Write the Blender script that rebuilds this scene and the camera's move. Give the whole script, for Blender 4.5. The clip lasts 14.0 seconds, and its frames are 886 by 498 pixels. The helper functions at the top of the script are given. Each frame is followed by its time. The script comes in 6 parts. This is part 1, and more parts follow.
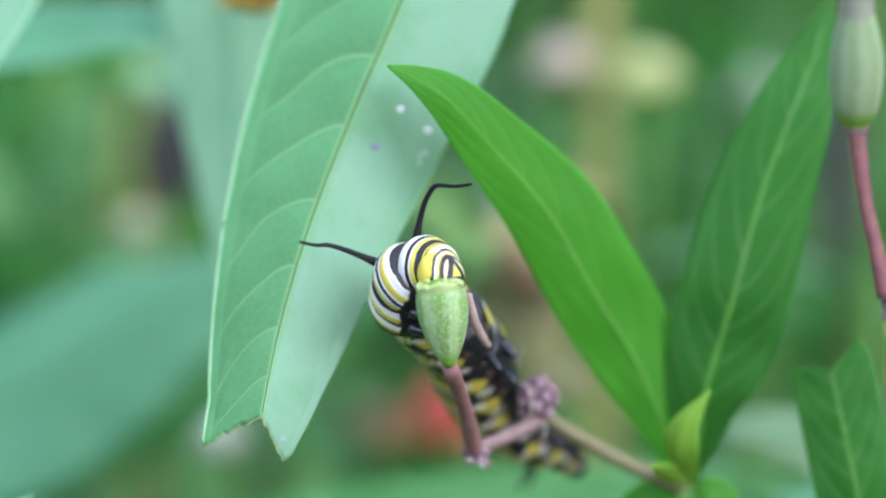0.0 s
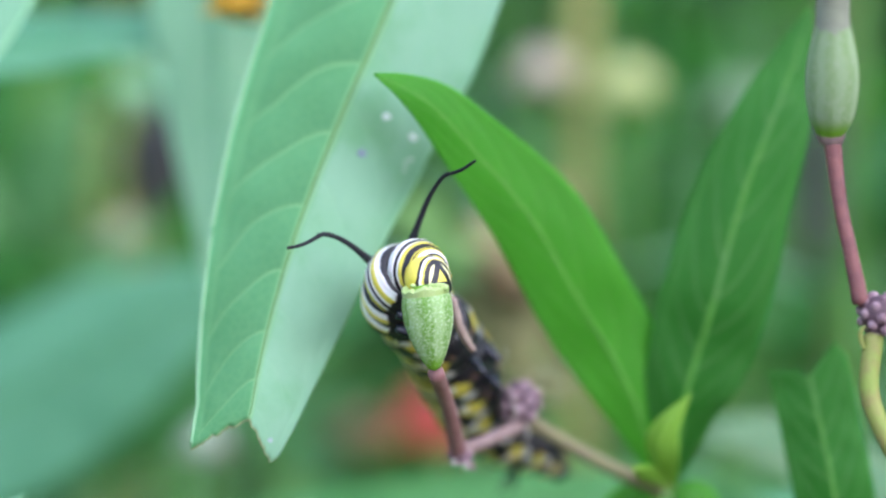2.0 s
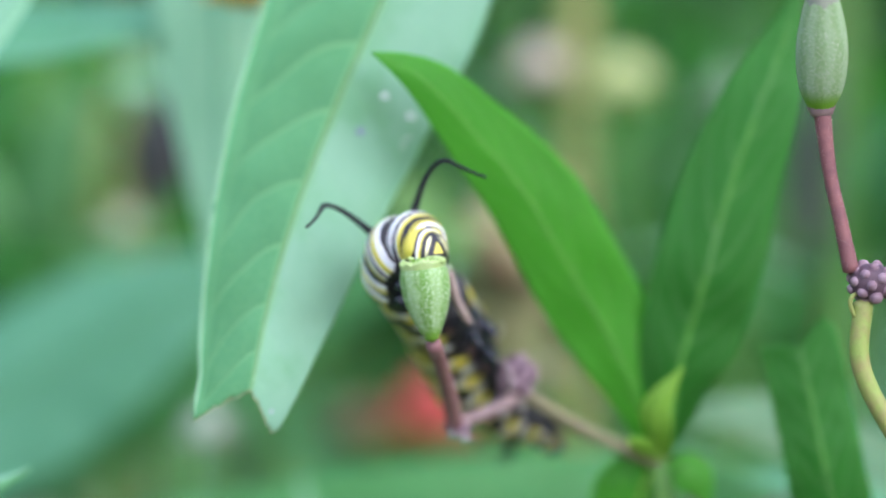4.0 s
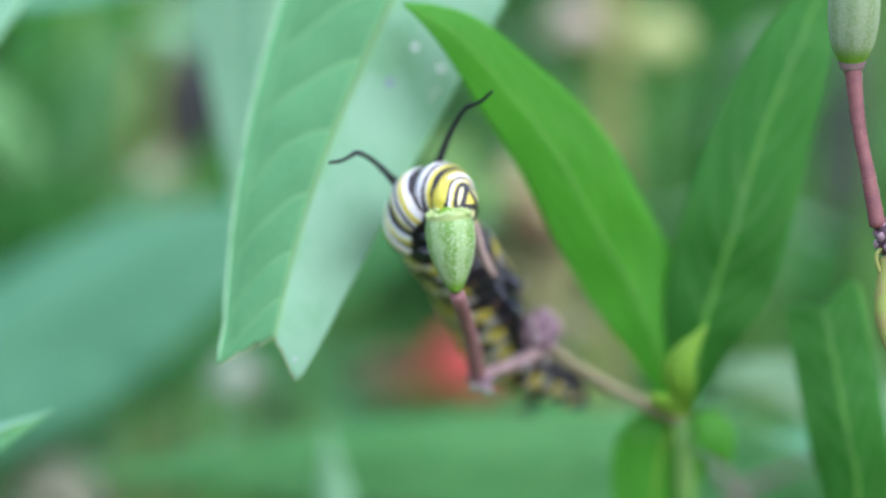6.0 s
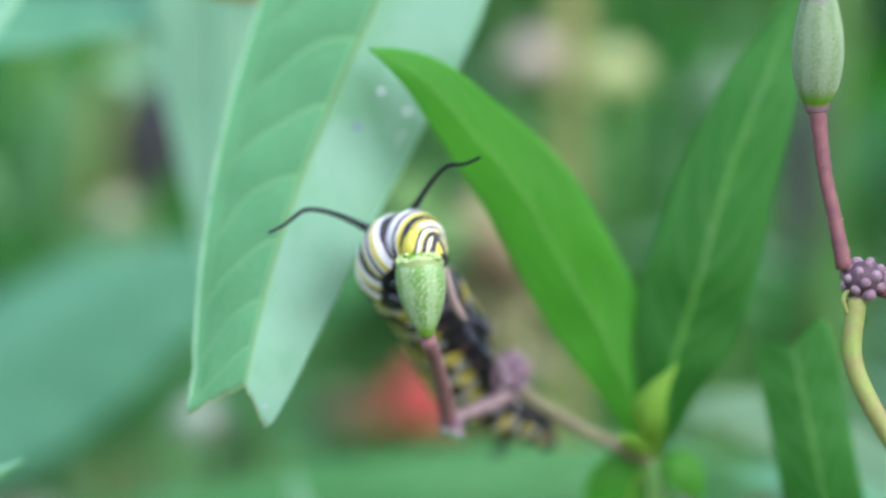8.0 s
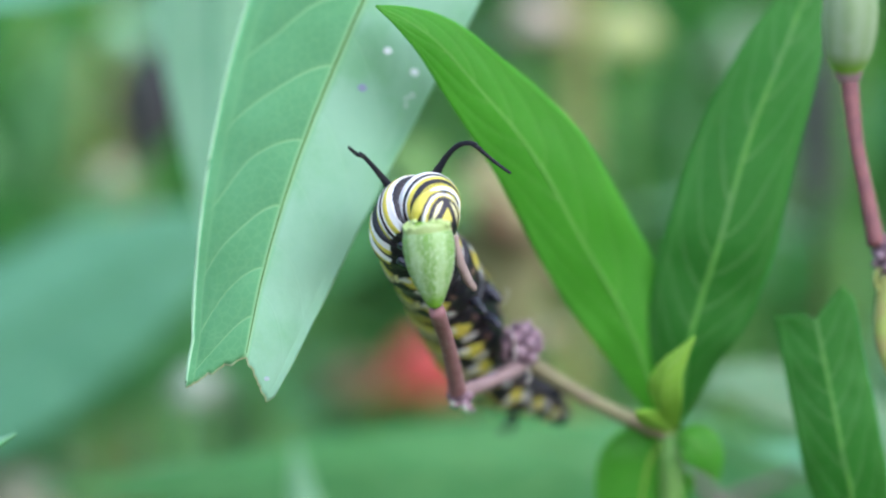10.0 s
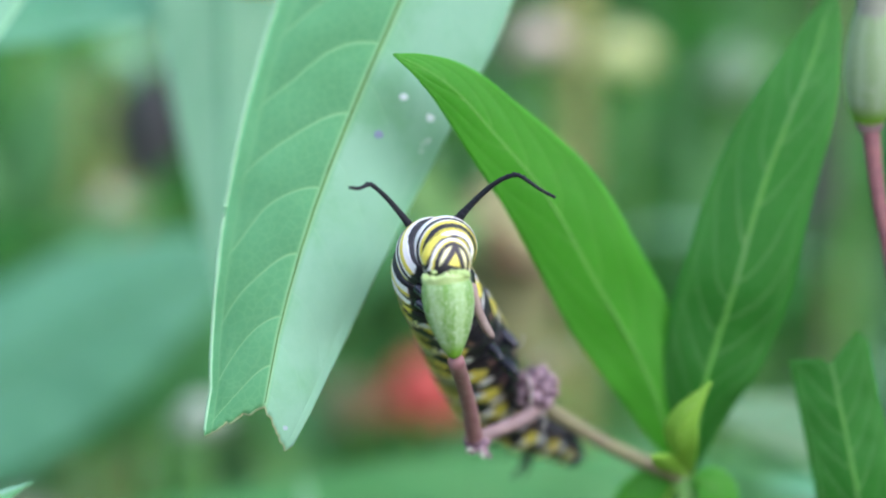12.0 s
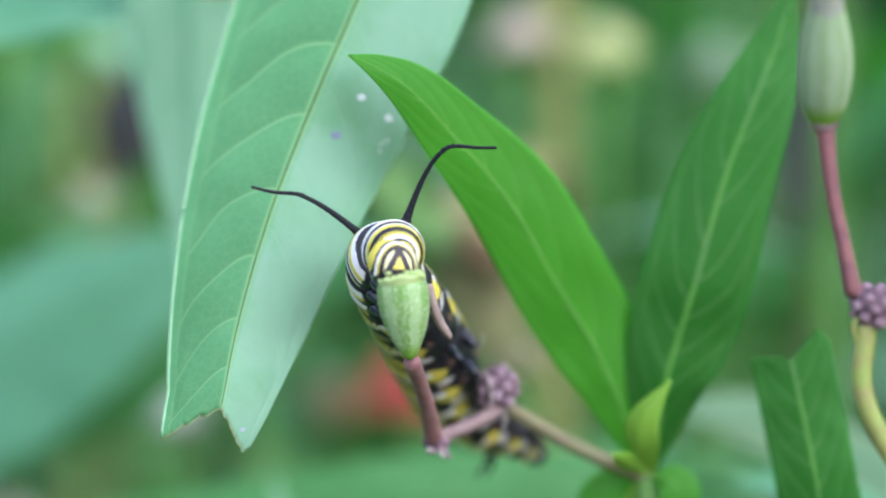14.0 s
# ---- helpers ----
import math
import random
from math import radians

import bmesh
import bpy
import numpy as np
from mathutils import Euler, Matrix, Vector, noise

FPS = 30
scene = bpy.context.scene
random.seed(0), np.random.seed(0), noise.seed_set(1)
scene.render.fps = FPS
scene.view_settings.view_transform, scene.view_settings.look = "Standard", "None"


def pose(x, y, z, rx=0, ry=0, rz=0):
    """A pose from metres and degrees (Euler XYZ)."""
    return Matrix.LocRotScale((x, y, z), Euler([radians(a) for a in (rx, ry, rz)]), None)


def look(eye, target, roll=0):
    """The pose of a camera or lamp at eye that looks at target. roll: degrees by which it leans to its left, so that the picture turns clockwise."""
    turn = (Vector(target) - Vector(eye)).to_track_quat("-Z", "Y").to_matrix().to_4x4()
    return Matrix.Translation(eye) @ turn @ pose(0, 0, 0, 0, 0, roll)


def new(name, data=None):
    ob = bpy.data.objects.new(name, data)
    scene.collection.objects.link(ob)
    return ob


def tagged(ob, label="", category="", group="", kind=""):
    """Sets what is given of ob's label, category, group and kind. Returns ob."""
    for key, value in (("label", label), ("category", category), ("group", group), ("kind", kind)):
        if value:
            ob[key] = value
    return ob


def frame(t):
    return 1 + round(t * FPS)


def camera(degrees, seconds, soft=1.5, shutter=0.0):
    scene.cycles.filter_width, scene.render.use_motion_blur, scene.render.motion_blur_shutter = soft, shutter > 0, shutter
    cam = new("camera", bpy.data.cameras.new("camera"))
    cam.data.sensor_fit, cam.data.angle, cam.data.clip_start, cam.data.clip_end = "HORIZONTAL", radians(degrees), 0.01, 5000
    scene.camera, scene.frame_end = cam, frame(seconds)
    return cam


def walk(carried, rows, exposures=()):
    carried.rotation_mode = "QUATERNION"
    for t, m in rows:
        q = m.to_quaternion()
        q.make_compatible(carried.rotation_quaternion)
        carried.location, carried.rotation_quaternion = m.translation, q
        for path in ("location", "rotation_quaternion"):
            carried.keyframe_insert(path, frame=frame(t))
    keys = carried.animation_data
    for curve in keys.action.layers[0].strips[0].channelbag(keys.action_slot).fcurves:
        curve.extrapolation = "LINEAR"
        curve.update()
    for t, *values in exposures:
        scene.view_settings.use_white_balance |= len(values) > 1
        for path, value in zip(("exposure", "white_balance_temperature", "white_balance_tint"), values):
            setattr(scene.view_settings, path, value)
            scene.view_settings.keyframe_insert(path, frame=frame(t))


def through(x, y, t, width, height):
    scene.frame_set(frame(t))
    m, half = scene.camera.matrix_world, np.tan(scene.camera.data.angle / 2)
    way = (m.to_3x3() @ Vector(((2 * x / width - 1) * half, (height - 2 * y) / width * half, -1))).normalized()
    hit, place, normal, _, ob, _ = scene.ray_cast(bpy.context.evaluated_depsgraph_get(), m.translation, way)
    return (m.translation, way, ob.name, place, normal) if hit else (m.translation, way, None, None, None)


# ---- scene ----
# ---- camera and its walk ----
cam = camera(20, 14.0, soft=2.0, shutter=0.5)
cam.data.dof.use_dof = True
cam.data.dof.focus_distance = 0.2326
cam.data.dof.aperture_fstop = 8.2
LIFT = 0.6      # height of the twig over the ground, metres


def shot(t, x, y, z, pan, tilt, lean):
    """A row of the walk: the eye in millimetres from the twig, the turn in degrees."""
    return t, pose(x / 1000, y / 1000, z / 1000 + LIFT, 90 + tilt, 0, -pan) @ pose(0, 0, 0, 0, 0, -lean)


walk(cam, [
    shot(0, 4.72, -234.31, 4.29, -0.007, 0.776, 0.263),
    shot(0.1, 4.75, -234.86, 4.02, -0.006, 0.891, 0.225),
    shot(0.2, 4.78, -235.41, 3.76, -0.042, 0.914, 0.187),
    shot(0.3, 4.81, -235.96, 3.49, -0.061, 0.870, 0.150),
    shot(0.4, 4.84, -236.51, 3.23, -0.179, 0.776, 0.112),
    shot(0.5, 4.87, -237.06, 2.96, -0.148, 0.813, 0.074),
    shot(0.6, 4.77, -237.12, 3.09, -0.043, 0.783, 0.114),
    shot(0.7, 4.67, -237.18, 3.22, 0.228, 0.719, 0.153),
    shot(0.8, 4.57, -237.24, 3.34, 0.433, 0.737, 0.193),
    shot(0.9, 4.47, -237.30, 3.47, 0.655, 0.937, 0.232),
    shot(1, 4.37, -237.36, 3.60, 0.677, 0.971, 0.272),
    shot(1.1, 4.51, -237.25, 3.65, 0.627, 0.926, 0.293),
    shot(1.2, 4.65, -237.14, 3.71, 0.559, 0.731, 0.314),
    shot(1.3, 4.78, -237.03, 3.76, 0.542, 0.686, 0.335),
    shot(1.4, 4.92, -236.92, 3.82, 0.642, 0.772, 0.356),
    shot(1.5, 5.06, -236.81, 3.88, 0.694, 0.856, 0.377),
    shot(1.6, 4.85, -237.07, 3.84, 0.811, 0.998, 0.335),
    shot(1.7, 4.65, -237.34, 3.80, 0.829, 1.104, 0.293),
    shot(1.8, 4.44, -237.60, 3.77, 0.830, 1.095, 0.251),
    shot(1.9, 4.24, -237.86, 3.73, 0.648, 1.019, 0.209),
    shot(2, 4.03, -238.12, 3.70, 0.494, 1.021, 0.168),
    shot(2.1, 4.04, -238.47, 3.56, 0.435, 1.119, 0.179),
    shot(2.2, 4.04, -238.81, 3.42, 0.369, 1.162, 0.189),
    shot(2.3, 4.04, -239.15, 3.29, 0.320, 1.156, 0.200),
    shot(2.4, 4.04, -239.49, 3.15, 0.338, 1.149, 0.211),
    shot(2.5, 4.05, -239.83, 3.01, 0.270, 1.051, 0.222),
    shot(2.6, 3.98, -240.78, 3.05, 0.228, 1.007, 0.171),
    shot(2.7, 3.91, -241.72, 3.09, 0.251, 0.971, 0.120),
    shot(2.8, 3.84, -242.66, 3.13, 0.306, 0.984, 0.068),
    shot(2.9, 3.77, -243.61, 3.17, 0.312, 0.865, 0.017),
    shot(3, 3.71, -244.55, 3.20, 0.403, 0.807, -0.034),
    shot(3.2, 3.76, -244.01, 2.03, 0.672, 0.959, 0.187),
    shot(5.3, 4.83, -242.90, -1.44, -0.071, 1.502, 0.428),
    shot(5.4, 4.48, -243.22, -1.63, -0.089, 1.379, 0.351),
    shot(5.5, 4.13, -243.54, -1.82, -0.038, 1.431, 0.273),
    shot(5.6, 4.40, -243.58, -1.69, -0.450, 1.279, 0.022),
    shot(5.7, 4.67, -243.63, -1.57, -0.196, 0.710, -0.230),
    shot(5.8, 4.93, -243.67, -1.44, -0.506, 0.668, -0.481),
    shot(5.9, 5.20, -243.72, -1.32, -0.316, 0.448, -0.733),
    shot(6, 5.47, -243.77, -1.20, -0.373, 0.472, -0.984),
    shot(6.1, 5.48, -243.06, -0.93, -0.420, 0.586, -0.738),
    shot(6.2, 5.50, -242.35, -0.66, -1.043, 0.625, -0.492),
    shot(6.3, 5.52, -241.64, -0.40, -1.135, 0.755, -0.245),
    shot(6.4, 5.54, -240.93, -0.13, -1.091, 0.803, 0.001),
    shot(6.5, 5.55, -240.23, 0.13, -0.982, 0.534, 0.247),
    shot(6.6, 4.47, -238.76, -0.49, -0.409, 0.536, 0.256),
    shot(6.7, 3.38, -237.30, -1.11, 0.114, 0.175, 0.265),
    shot(6.8, 2.29, -235.84, -1.73, 0.125, -0.380, 0.274),
    shot(6.9, 1.20, -234.37, -2.35, 0.281, -0.746, 0.283),
    shot(7, 0.11, -232.91, -2.97, 0.341, -0.179, 0.292),
    shot(7.1, 0.11, -233.90, -2.09, 0.222, 0.441, 0.155),
    shot(7.2, 0.11, -234.88, -1.20, 0.350, 0.763, 0.019),
    shot(7.3, 0.11, -235.87, -0.32, 0.326, 0.972, -0.118),
    shot(7.4, 0.11, -236.85, 0.56, 0.468, 0.853, -0.254),
    shot(7.5, 0.12, -237.84, 1.44, 0.550, 0.482, -0.391),
    shot(7.6, 0.73, -238.94, 1.32, 0.386, 0.448, -0.358),
    shot(7.7, 1.34, -240.03, 1.19, 0.512, 0.097, -0.326),
    shot(7.8, 1.96, -241.13, 1.07, 0.621, 0.274, -0.293),
    shot(7.9, 2.57, -242.23, 0.95, 0.614, 0.765, -0.260),
    shot(8, 3.18, -243.33, 0.83, 0.852, 1.018, -0.228),
    shot(8.1, 2.90, -243.24, 0.09, 0.922, 1.245, -0.191),
    shot(8.2, 2.61, -243.16, -0.66, 0.725, 1.011, -0.154),
    shot(10.3, 2.60, -232.77, 2.00, 0.900, 0.195, -0.399),
    shot(10.4, 2.24, -232.97, 2.74, 1.105, 0.178, -0.306),
    shot(10.5, 1.87, -233.16, 3.47, 1.095, 0.191, -0.212),
    shot(10.6, 1.49, -232.93, 3.57, 1.053, 0.318, -0.236),
    shot(10.7, 1.11, -232.71, 3.67, 1.012, 0.297, -0.261),
    shot(10.8, 0.72, -232.48, 3.77, 0.953, 0.227, -0.285),
    shot(10.9, 0.34, -232.25, 3.87, 0.929, 0.173, -0.309),
    shot(11, -0.04, -232.02, 3.97, 0.988, -0.005, -0.333),
    shot(11.1, 0.16, -232.23, 4.69, 0.954, -0.023, -0.299),
    shot(11.2, 0.37, -232.43, 5.42, 0.921, -0.099, -0.265),
    shot(11.3, 0.57, -232.63, 6.14, 0.887, -0.125, -0.231),
    shot(11.4, 0.77, -232.83, 6.87, 0.887, -0.118, -0.196),
    shot(11.5, 0.97, -233.04, 7.60, 0.924, -0.211, -0.162),
    shot(11.6, 0.49, -233.06, 7.45, 0.952, -0.191, -0.171),
    shot(11.7, 0.01, -233.08, 7.30, 1.000, -0.289, -0.179),
    shot(11.8, -0.47, -233.10, 7.15, 1.032, -0.370, -0.188),
    shot(11.9, -0.95, -233.13, 7.00, 1.113, -0.220, -0.196),
    shot(12, -1.43, -233.15, 6.86, 1.393, -0.078, -0.205),
    shot(12.1, -1.19, -233.32, 6.63, 1.347, 0.027, -0.255),
    shot(12.2, -0.95, -233.49, 6.40, 1.342, 0.097, -0.305),
    shot(12.3, -0.71, -233.67, 6.18, 1.205, 0.182, -0.356),
    shot(12.4, -0.47, -233.84, 5.95, 1.018, 0.167, -0.406),
    shot(12.5, -0.23, -234.01, 5.73, 1.040, 0.066, -0.456),
    shot(12.6, 0.10, -234.24, 6.11, 0.965, 0.010, -0.333),
    shot(12.7, 0.42, -234.46, 6.48, 0.950, -0.084, -0.209),
    shot(12.8, 0.75, -234.68, 6.86, 1.000, -0.145, -0.085),
    shot(12.9, 1.07, -234.90, 7.24, 1.167, -0.372, 0.038),
    shot(13, 1.40, -235.12, 7.61, 1.000, -0.282, 0.162),
    shot(13.1, 1.64, -235.03, 7.14, 0.883, -0.137, 0.071),
    shot(13.2, 1.89, -234.95, 6.67, 0.797, -0.238, -0.019),
    shot(13.3, 2.13, -234.86, 6.20, 0.777, -0.090, -0.110),
    shot(13.4, 2.37, -234.77, 5.72, 0.790, -0.008, -0.201),
    shot(13.5, 2.61, -234.68, 5.25, 0.942, -0.113, -0.291),
    shot(13.7, 3.10, -234.08, 6.29, 1.060, -0.085, -0.132),
    shot(14, 3.82, -233.18, 7.85, 1.102, -0.307, 0.107),
], exposures=[(0, 1.0, 6700, 21), (6.6, 1.0, 6700, 21), (6.9, 1.0 + 0.2, 6700, 21), (7.1, 1.0 + 0.2, 6700, 21), (7.4, 1.0, 6700, 21), (14, 1.0, 6700, 21)])

# ---- world, sun ----
SUN_HEIGHT, SUN_TURN = radians(47), radians(142)
world = bpy.data.worlds.new("sky")
scene.world = world
world.use_nodes = True
sky = world.node_tree.nodes.new("ShaderNodeTexSky")
sky.sky_type, sky.sun_disc = "NISHITA", False
sky.sun_elevation, sky.sun_rotation = SUN_HEIGHT, SUN_TURN
sky.air_density, sky.dust_density, sky.ozone_density = 1.0, 1.0, 1.5
back = world.node_tree.nodes["Background"]
back.inputs["Strength"].default_value = 0.25
world.node_tree.links.new(sky.outputs["Color"], back.inputs["Color"])
sun = new("sun", bpy.data.lights.new("sun", "SUN"))
sun.data.energy, sun.data.angle, sun.data.color = 1.05, radians(150), (1.0, 0.97, 0.91)
sun.matrix_world = look((0.9, -1.15, LIFT + 1.6), (0, 0, LIFT))


# ---- materials ----
class Nodes:
    """A short way to write node trees."""

    def __init__(self, name):
        self.mat = bpy.data.materials.new(name)
        self.mat.use_nodes = True
        self.tree = self.mat.node_tree
        self.shader = self.tree.nodes["Principled BSDF"]
        self.out = self.tree.nodes["Material Output"]

    def put(self, socket, value):
        if isinstance(value, bpy.types.NodeSocket):
            self.tree.links.new(value, socket)
        elif isinstance(value, (tuple, list)) and len(value) == 3 and socket.type == "RGBA":
            socket.default_value = (*value, 1)
        else:
            socket.default_value = value

    def math(self, op, a, b=0.0, c=0.0):
        n = self.tree.nodes.new("ShaderNodeMath")
        n.operation = op
        for i, v in enumerate((a, b, c)):
            self.put(n.inputs[i], v)
        return n.outputs[0]

    def band(self, value, low, high, a=0.0, b=1.0):
        n = self.tree.nodes.new("ShaderNodeMapRange")
        n.interpolation_type = "SMOOTHSTEP"
        for i, v in enumerate((value, low, high, a, b)):
            self.put(n.inputs[i], v)
        return n.outputs[0]

    def mix(self, fac, a, b):
        n = self.tree.nodes.new("ShaderNodeMix")
        n.data_type = "RGBA"
        self.put(n.inputs[0], fac)
        self.put(n.inputs[6], a)
        self.put(n.inputs[7], b)
        return n.outputs[2]

    def noise(self, scale, detail=3.0, vector=None, rough=0.55):
        n = self.tree.nodes.new("ShaderNodeTexNoise")
        n.inputs["Scale"].default_value, n.inputs["Detail"].default_value = scale, detail
        n.inputs["Roughness"].default_value = rough
        self.tree.links.new(vector or self.place(), n.inputs["Vector"])
        return n.outputs[0]

    def cells(self, scale, feature="DISTANCE_TO_EDGE"):
        n = self.tree.nodes.new("ShaderNodeTexVoronoi")
        n.feature = feature
        n.inputs["Scale"].default_value = scale
        self.tree.links.new(self.place(), n.inputs["Vector"])
        return n.outputs[0]

    def place(self):
        return self.tree.nodes.new("ShaderNodeTexCoord").outputs["Object"]

    def uv(self):
        s = self.tree.nodes.new("ShaderNodeSeparateXYZ")
        self.tree.links.new(self.tree.nodes.new("ShaderNodeTexCoord").outputs["UV"], s.inputs[0])
        return s.outputs[0], s.outputs[1]

    def xyz(self):
        s = self.tree.nodes.new("ShaderNodeSeparateXYZ")
        self.tree.links.new(self.place(), s.inputs[0])
        return s.outputs

    def ramp(self, value, stops, mode="LINEAR"):
        n = self.tree.nodes.new("ShaderNodeValToRGB")
        n.color_ramp.interpolation = mode
        while len(n.color_ramp.elements) < len(stops):
            n.color_ramp.elements.new(0.5)
        for e, (p, colour) in zip(n.color_ramp.elements, stops):
            e.position, e.color = p, (*colour, 1)
        self.put(n.inputs[0], value)
        return n.outputs[0]

    def bump(self, height, strength=0.3, distance=0.0002):
        n = self.tree.nodes.new("ShaderNodeBump")
        n.inputs["Strength"].default_value, n.inputs["Distance"].default_value = strength, distance
        self.put(n.inputs["Height"], height)
        self.put(self.shader.inputs["Normal"], n.outputs[0])
        return n.outputs[0]

    def finish(self, colour, rough=0.5, spec=0.5, through=0.0, through_colour=None):
        self.put(self.shader.inputs["Base Color"], colour)
        self.put(self.shader.inputs["Roughness"], rough)
        self.put(self.shader.inputs["Specular IOR Level"], spec)
        if through:
            t = self.tree.nodes.new("ShaderNodeBsdfTranslucent")
            self.put(t.inputs["Color"], through_colour or colour)
            m = self.tree.nodes.new("ShaderNodeMixShader")
            m.inputs[0].default_value = through
            self.tree.links.new(self.shader.outputs[0], m.inputs[1])
            self.tree.links.new(t.outputs[0], m.inputs[2])
            self.tree.links.new(m.outputs[0], self.out.inputs["Surface"])
        return self.mat


def leaf_skin(name, colour, deep, vein, veins=11, rough=0.42, spec=0.3, through=0.3, lit=None, sweep=1.5, power=1.6, net=0.5, line=0.035, strong=0.8, pillow=0.0, plain_half=0.0, uneven=0.6, quilt_shade=0.0, bloom=None):
    """Milkweed leaf: midrib groove, arching side veins, a fine net between them, mottled wax; shade between veins and a
    sky sheen on one half are painted in.
    """
    m = Nodes(name)
    u, v = m.uv()
    side = m.math("SUBTRACT", v, 0.5)
    away = m.math("MULTIPLY", m.math("ABSOLUTE", side), 2.0)
    odd = m.math("MULTIPLY", m.math("GREATER_THAN", side, 0.0), 0.45)
    wob = m.math("MULTIPLY", m.math("SUBTRACT", m.noise(75, 1), 0.5), uneven)
    arch = m.math("MULTIPLY", m.math("POWER", away, power), sweep)
    s = m.math("FRACT", m.math("ADD", m.math("ADD", m.math("SUBTRACT", m.math("MULTIPLY", u, veins), arch), odd), wob))
    near = m.math("ABSOLUTE", m.math("SUBTRACT", s, 0.5))
    lines = m.math("MULTIPLY", m.band(near, line, line * 2.8, 1.0, 0.0), m.band(away, 0.80, 0.93, 1.0, 0.0))
    keep = m.math("SUBTRACT", 1.0, m.math("MULTIPLY", m.math("GREATER_THAN", side, 0.0), plain_half))
    lines = m.math("MULTIPLY", lines, keep)
    inner = m.band(away, 0.72, 0.88, 1.0, 0.0)
    rim = m.math("MULTIPLY", m.band(m.math("ABSOLUTE", m.math("SUBTRACT", m.math("ADD", away, m.math("MULTIPLY", wob, 0.12)), 0.85)), 0.008, 0.03, 1.0, 0.0), 0.35)
    rib = m.band(away, 0.02, 0.05, 1.0, 0.0)
    edge = m.band(away, 0.95, 0.975)
    fine = m.math("MULTIPLY", m.band(m.cells(1100), 0.0, 0.12, 1.0, 0.0), net * 0.3)
    mask = m.math("MAXIMUM", m.math("MAXIMUM", m.math("MULTIPLY", m.math("MAXIMUM", lines, rim), strong), fine), rib)
    body = m.mix(m.band(m.noise(90, 4), 0.3, 0.7), colour, deep)
    body = m.mix(m.band(m.noise(900, 3), 0.45, 0.8, 0.0, 0.35), body, deep)
    if quilt_shade:
        # shade of the puffed cells painted in, darkening from vein to vein
        body = m.mix(m.math("MULTIPLY", m.math("MULTIPLY", m.math("FRACT", m.math("ADD", s, 0.5)), m.math("MULTIPLY", keep, inner)), quilt_shade), body, tuple(c * 0.6 for c in deep))
    tint = m.mix(m.math("MULTIPLY", mask, 0.75), body, vein)
    tint = m.mix(edge, tint, tuple(c * 1.3 + 0.01 for c in colour))
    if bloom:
        # pale sheen of the sky, painted into the colour of one half
        half_sheen = m.math("MULTIPLY", m.band(side, -0.02, 0.05), m.band(m.noise(140, 5), 0.25, 0.6, 0.35, 0.75))
        tint = m.mix(half_sheen, tint, bloom)
    grain = m.math("ADD", m.math("MULTIPLY", m.noise(2200, 3), 0.25), m.math("MULTIPLY", m.noise(500, 3), 0.6))
    grain = m.math("ADD", grain, m.math("MULTIPLY", m.band(near, 0.0, 0.4), m.math("MULTIPLY", m.math("MULTIPLY", keep, inner), pillow)))
    m.bump(m.math("SUBTRACT", grain, m.math("MULTIPLY", m.math("MAXIMUM", m.math("MULTIPLY", m.math("MAXIMUM", lines, rim), strong), m.math("MULTIPLY", rib, 0.2)), 0.6)), 0.4, 0.0002)
    return m.finish(tint, m.band(m.noise(300, 3), 0.2, 0.8, rough - 0.08, rough + 0.12), spec, through, lit)


def plain(name, colour, other, scale=400, rough=0.55, spec=0.4, through=0.0, relief=0.3, depth=0.0002):
    m = Nodes(name)
    n = m.noise(scale, 4)
    tint = m.mix(m.band(n, 0.3, 0.7), colour, other)
    tint = m.mix(m.band(m.noise(scale * 6, 3), 0.5, 0.85, 0.0, 0.5), tint, tuple(c * 0.55 for c in colour))
    m.bump(m.noise(scale * 4, 4), relief, depth)
    return m.finish(tint, rough, spec, through)


# bloom here paints the sky's pale sheen on the leaf's right half
LEAF_WAX = leaf_skin("waxy_blue_green_leaf", (0.100, 0.360, 0.144), (0.078, 0.304, 0.110), (0.21, 0.46, 0.19), veins=15, rough=0.46, spec=0.3, through=0.10, lit=(0.08, 0.40, 0.12), strong=0.95, sweep=1.6, power=1.6, line=0.012, net=0.7, pillow=1.6, plain_half=0.65, uneven=0.6, quilt_shade=0.35, bloom=(0.26, 0.50, 0.36))
LEAF_BRIGHT = leaf_skin("bright_green_leaf", (0.066, 0.385, 0.030), (0.052, 0.325, 0.024), (0.20, 0.52, 0.11), veins=9, pillow=0.4, through=0.45, lit=(0.095, 0.56, 0.035), sweep=2.6, line=0.010, strong=0.9, uneven=0.7, quilt_shade=0.12)
LEAF_DARK = leaf_skin("deep_green_leaf", (0.028, 0.225, 0.030), (0.019, 0.172, 0.020), (0.19, 0.44, 0.14), veins=11, rough=0.5, spec=0.2, pillow=0.5, through=0.38, lit=(0.045, 0.385, 0.022), sweep=2.2, line=0.014, strong=0.95, uneven=0.7, quilt_shade=0.12)
LEAF_YOUNG = leaf_skin("yellow_green_young_leaf", (0.31, 0.62, 0.09), (0.25, 0.54, 0.06), (0.36, 0.62, 0.14), veins=7, through=0.4, net=0.2)
LEAF_FAR = leaf_skin("mid_green_leaf", (0.085, 0.36, 0.11), (0.05, 0.28, 0.07), (0.16, 0.42, 0.14), veins=10, through=0.3)
LEAF_TEAL = leaf_skin("blue_green_leaf", (0.075, 0.44, 0.23), (0.055, 0.37, 0.17), (0.16, 0.48, 0.26), veins=10, through=0.25)
RIB_PALE = plain("pale_green_midrib", (0.11, 0.39, 0.055), (0.09, 0.33, 0.045), 400)
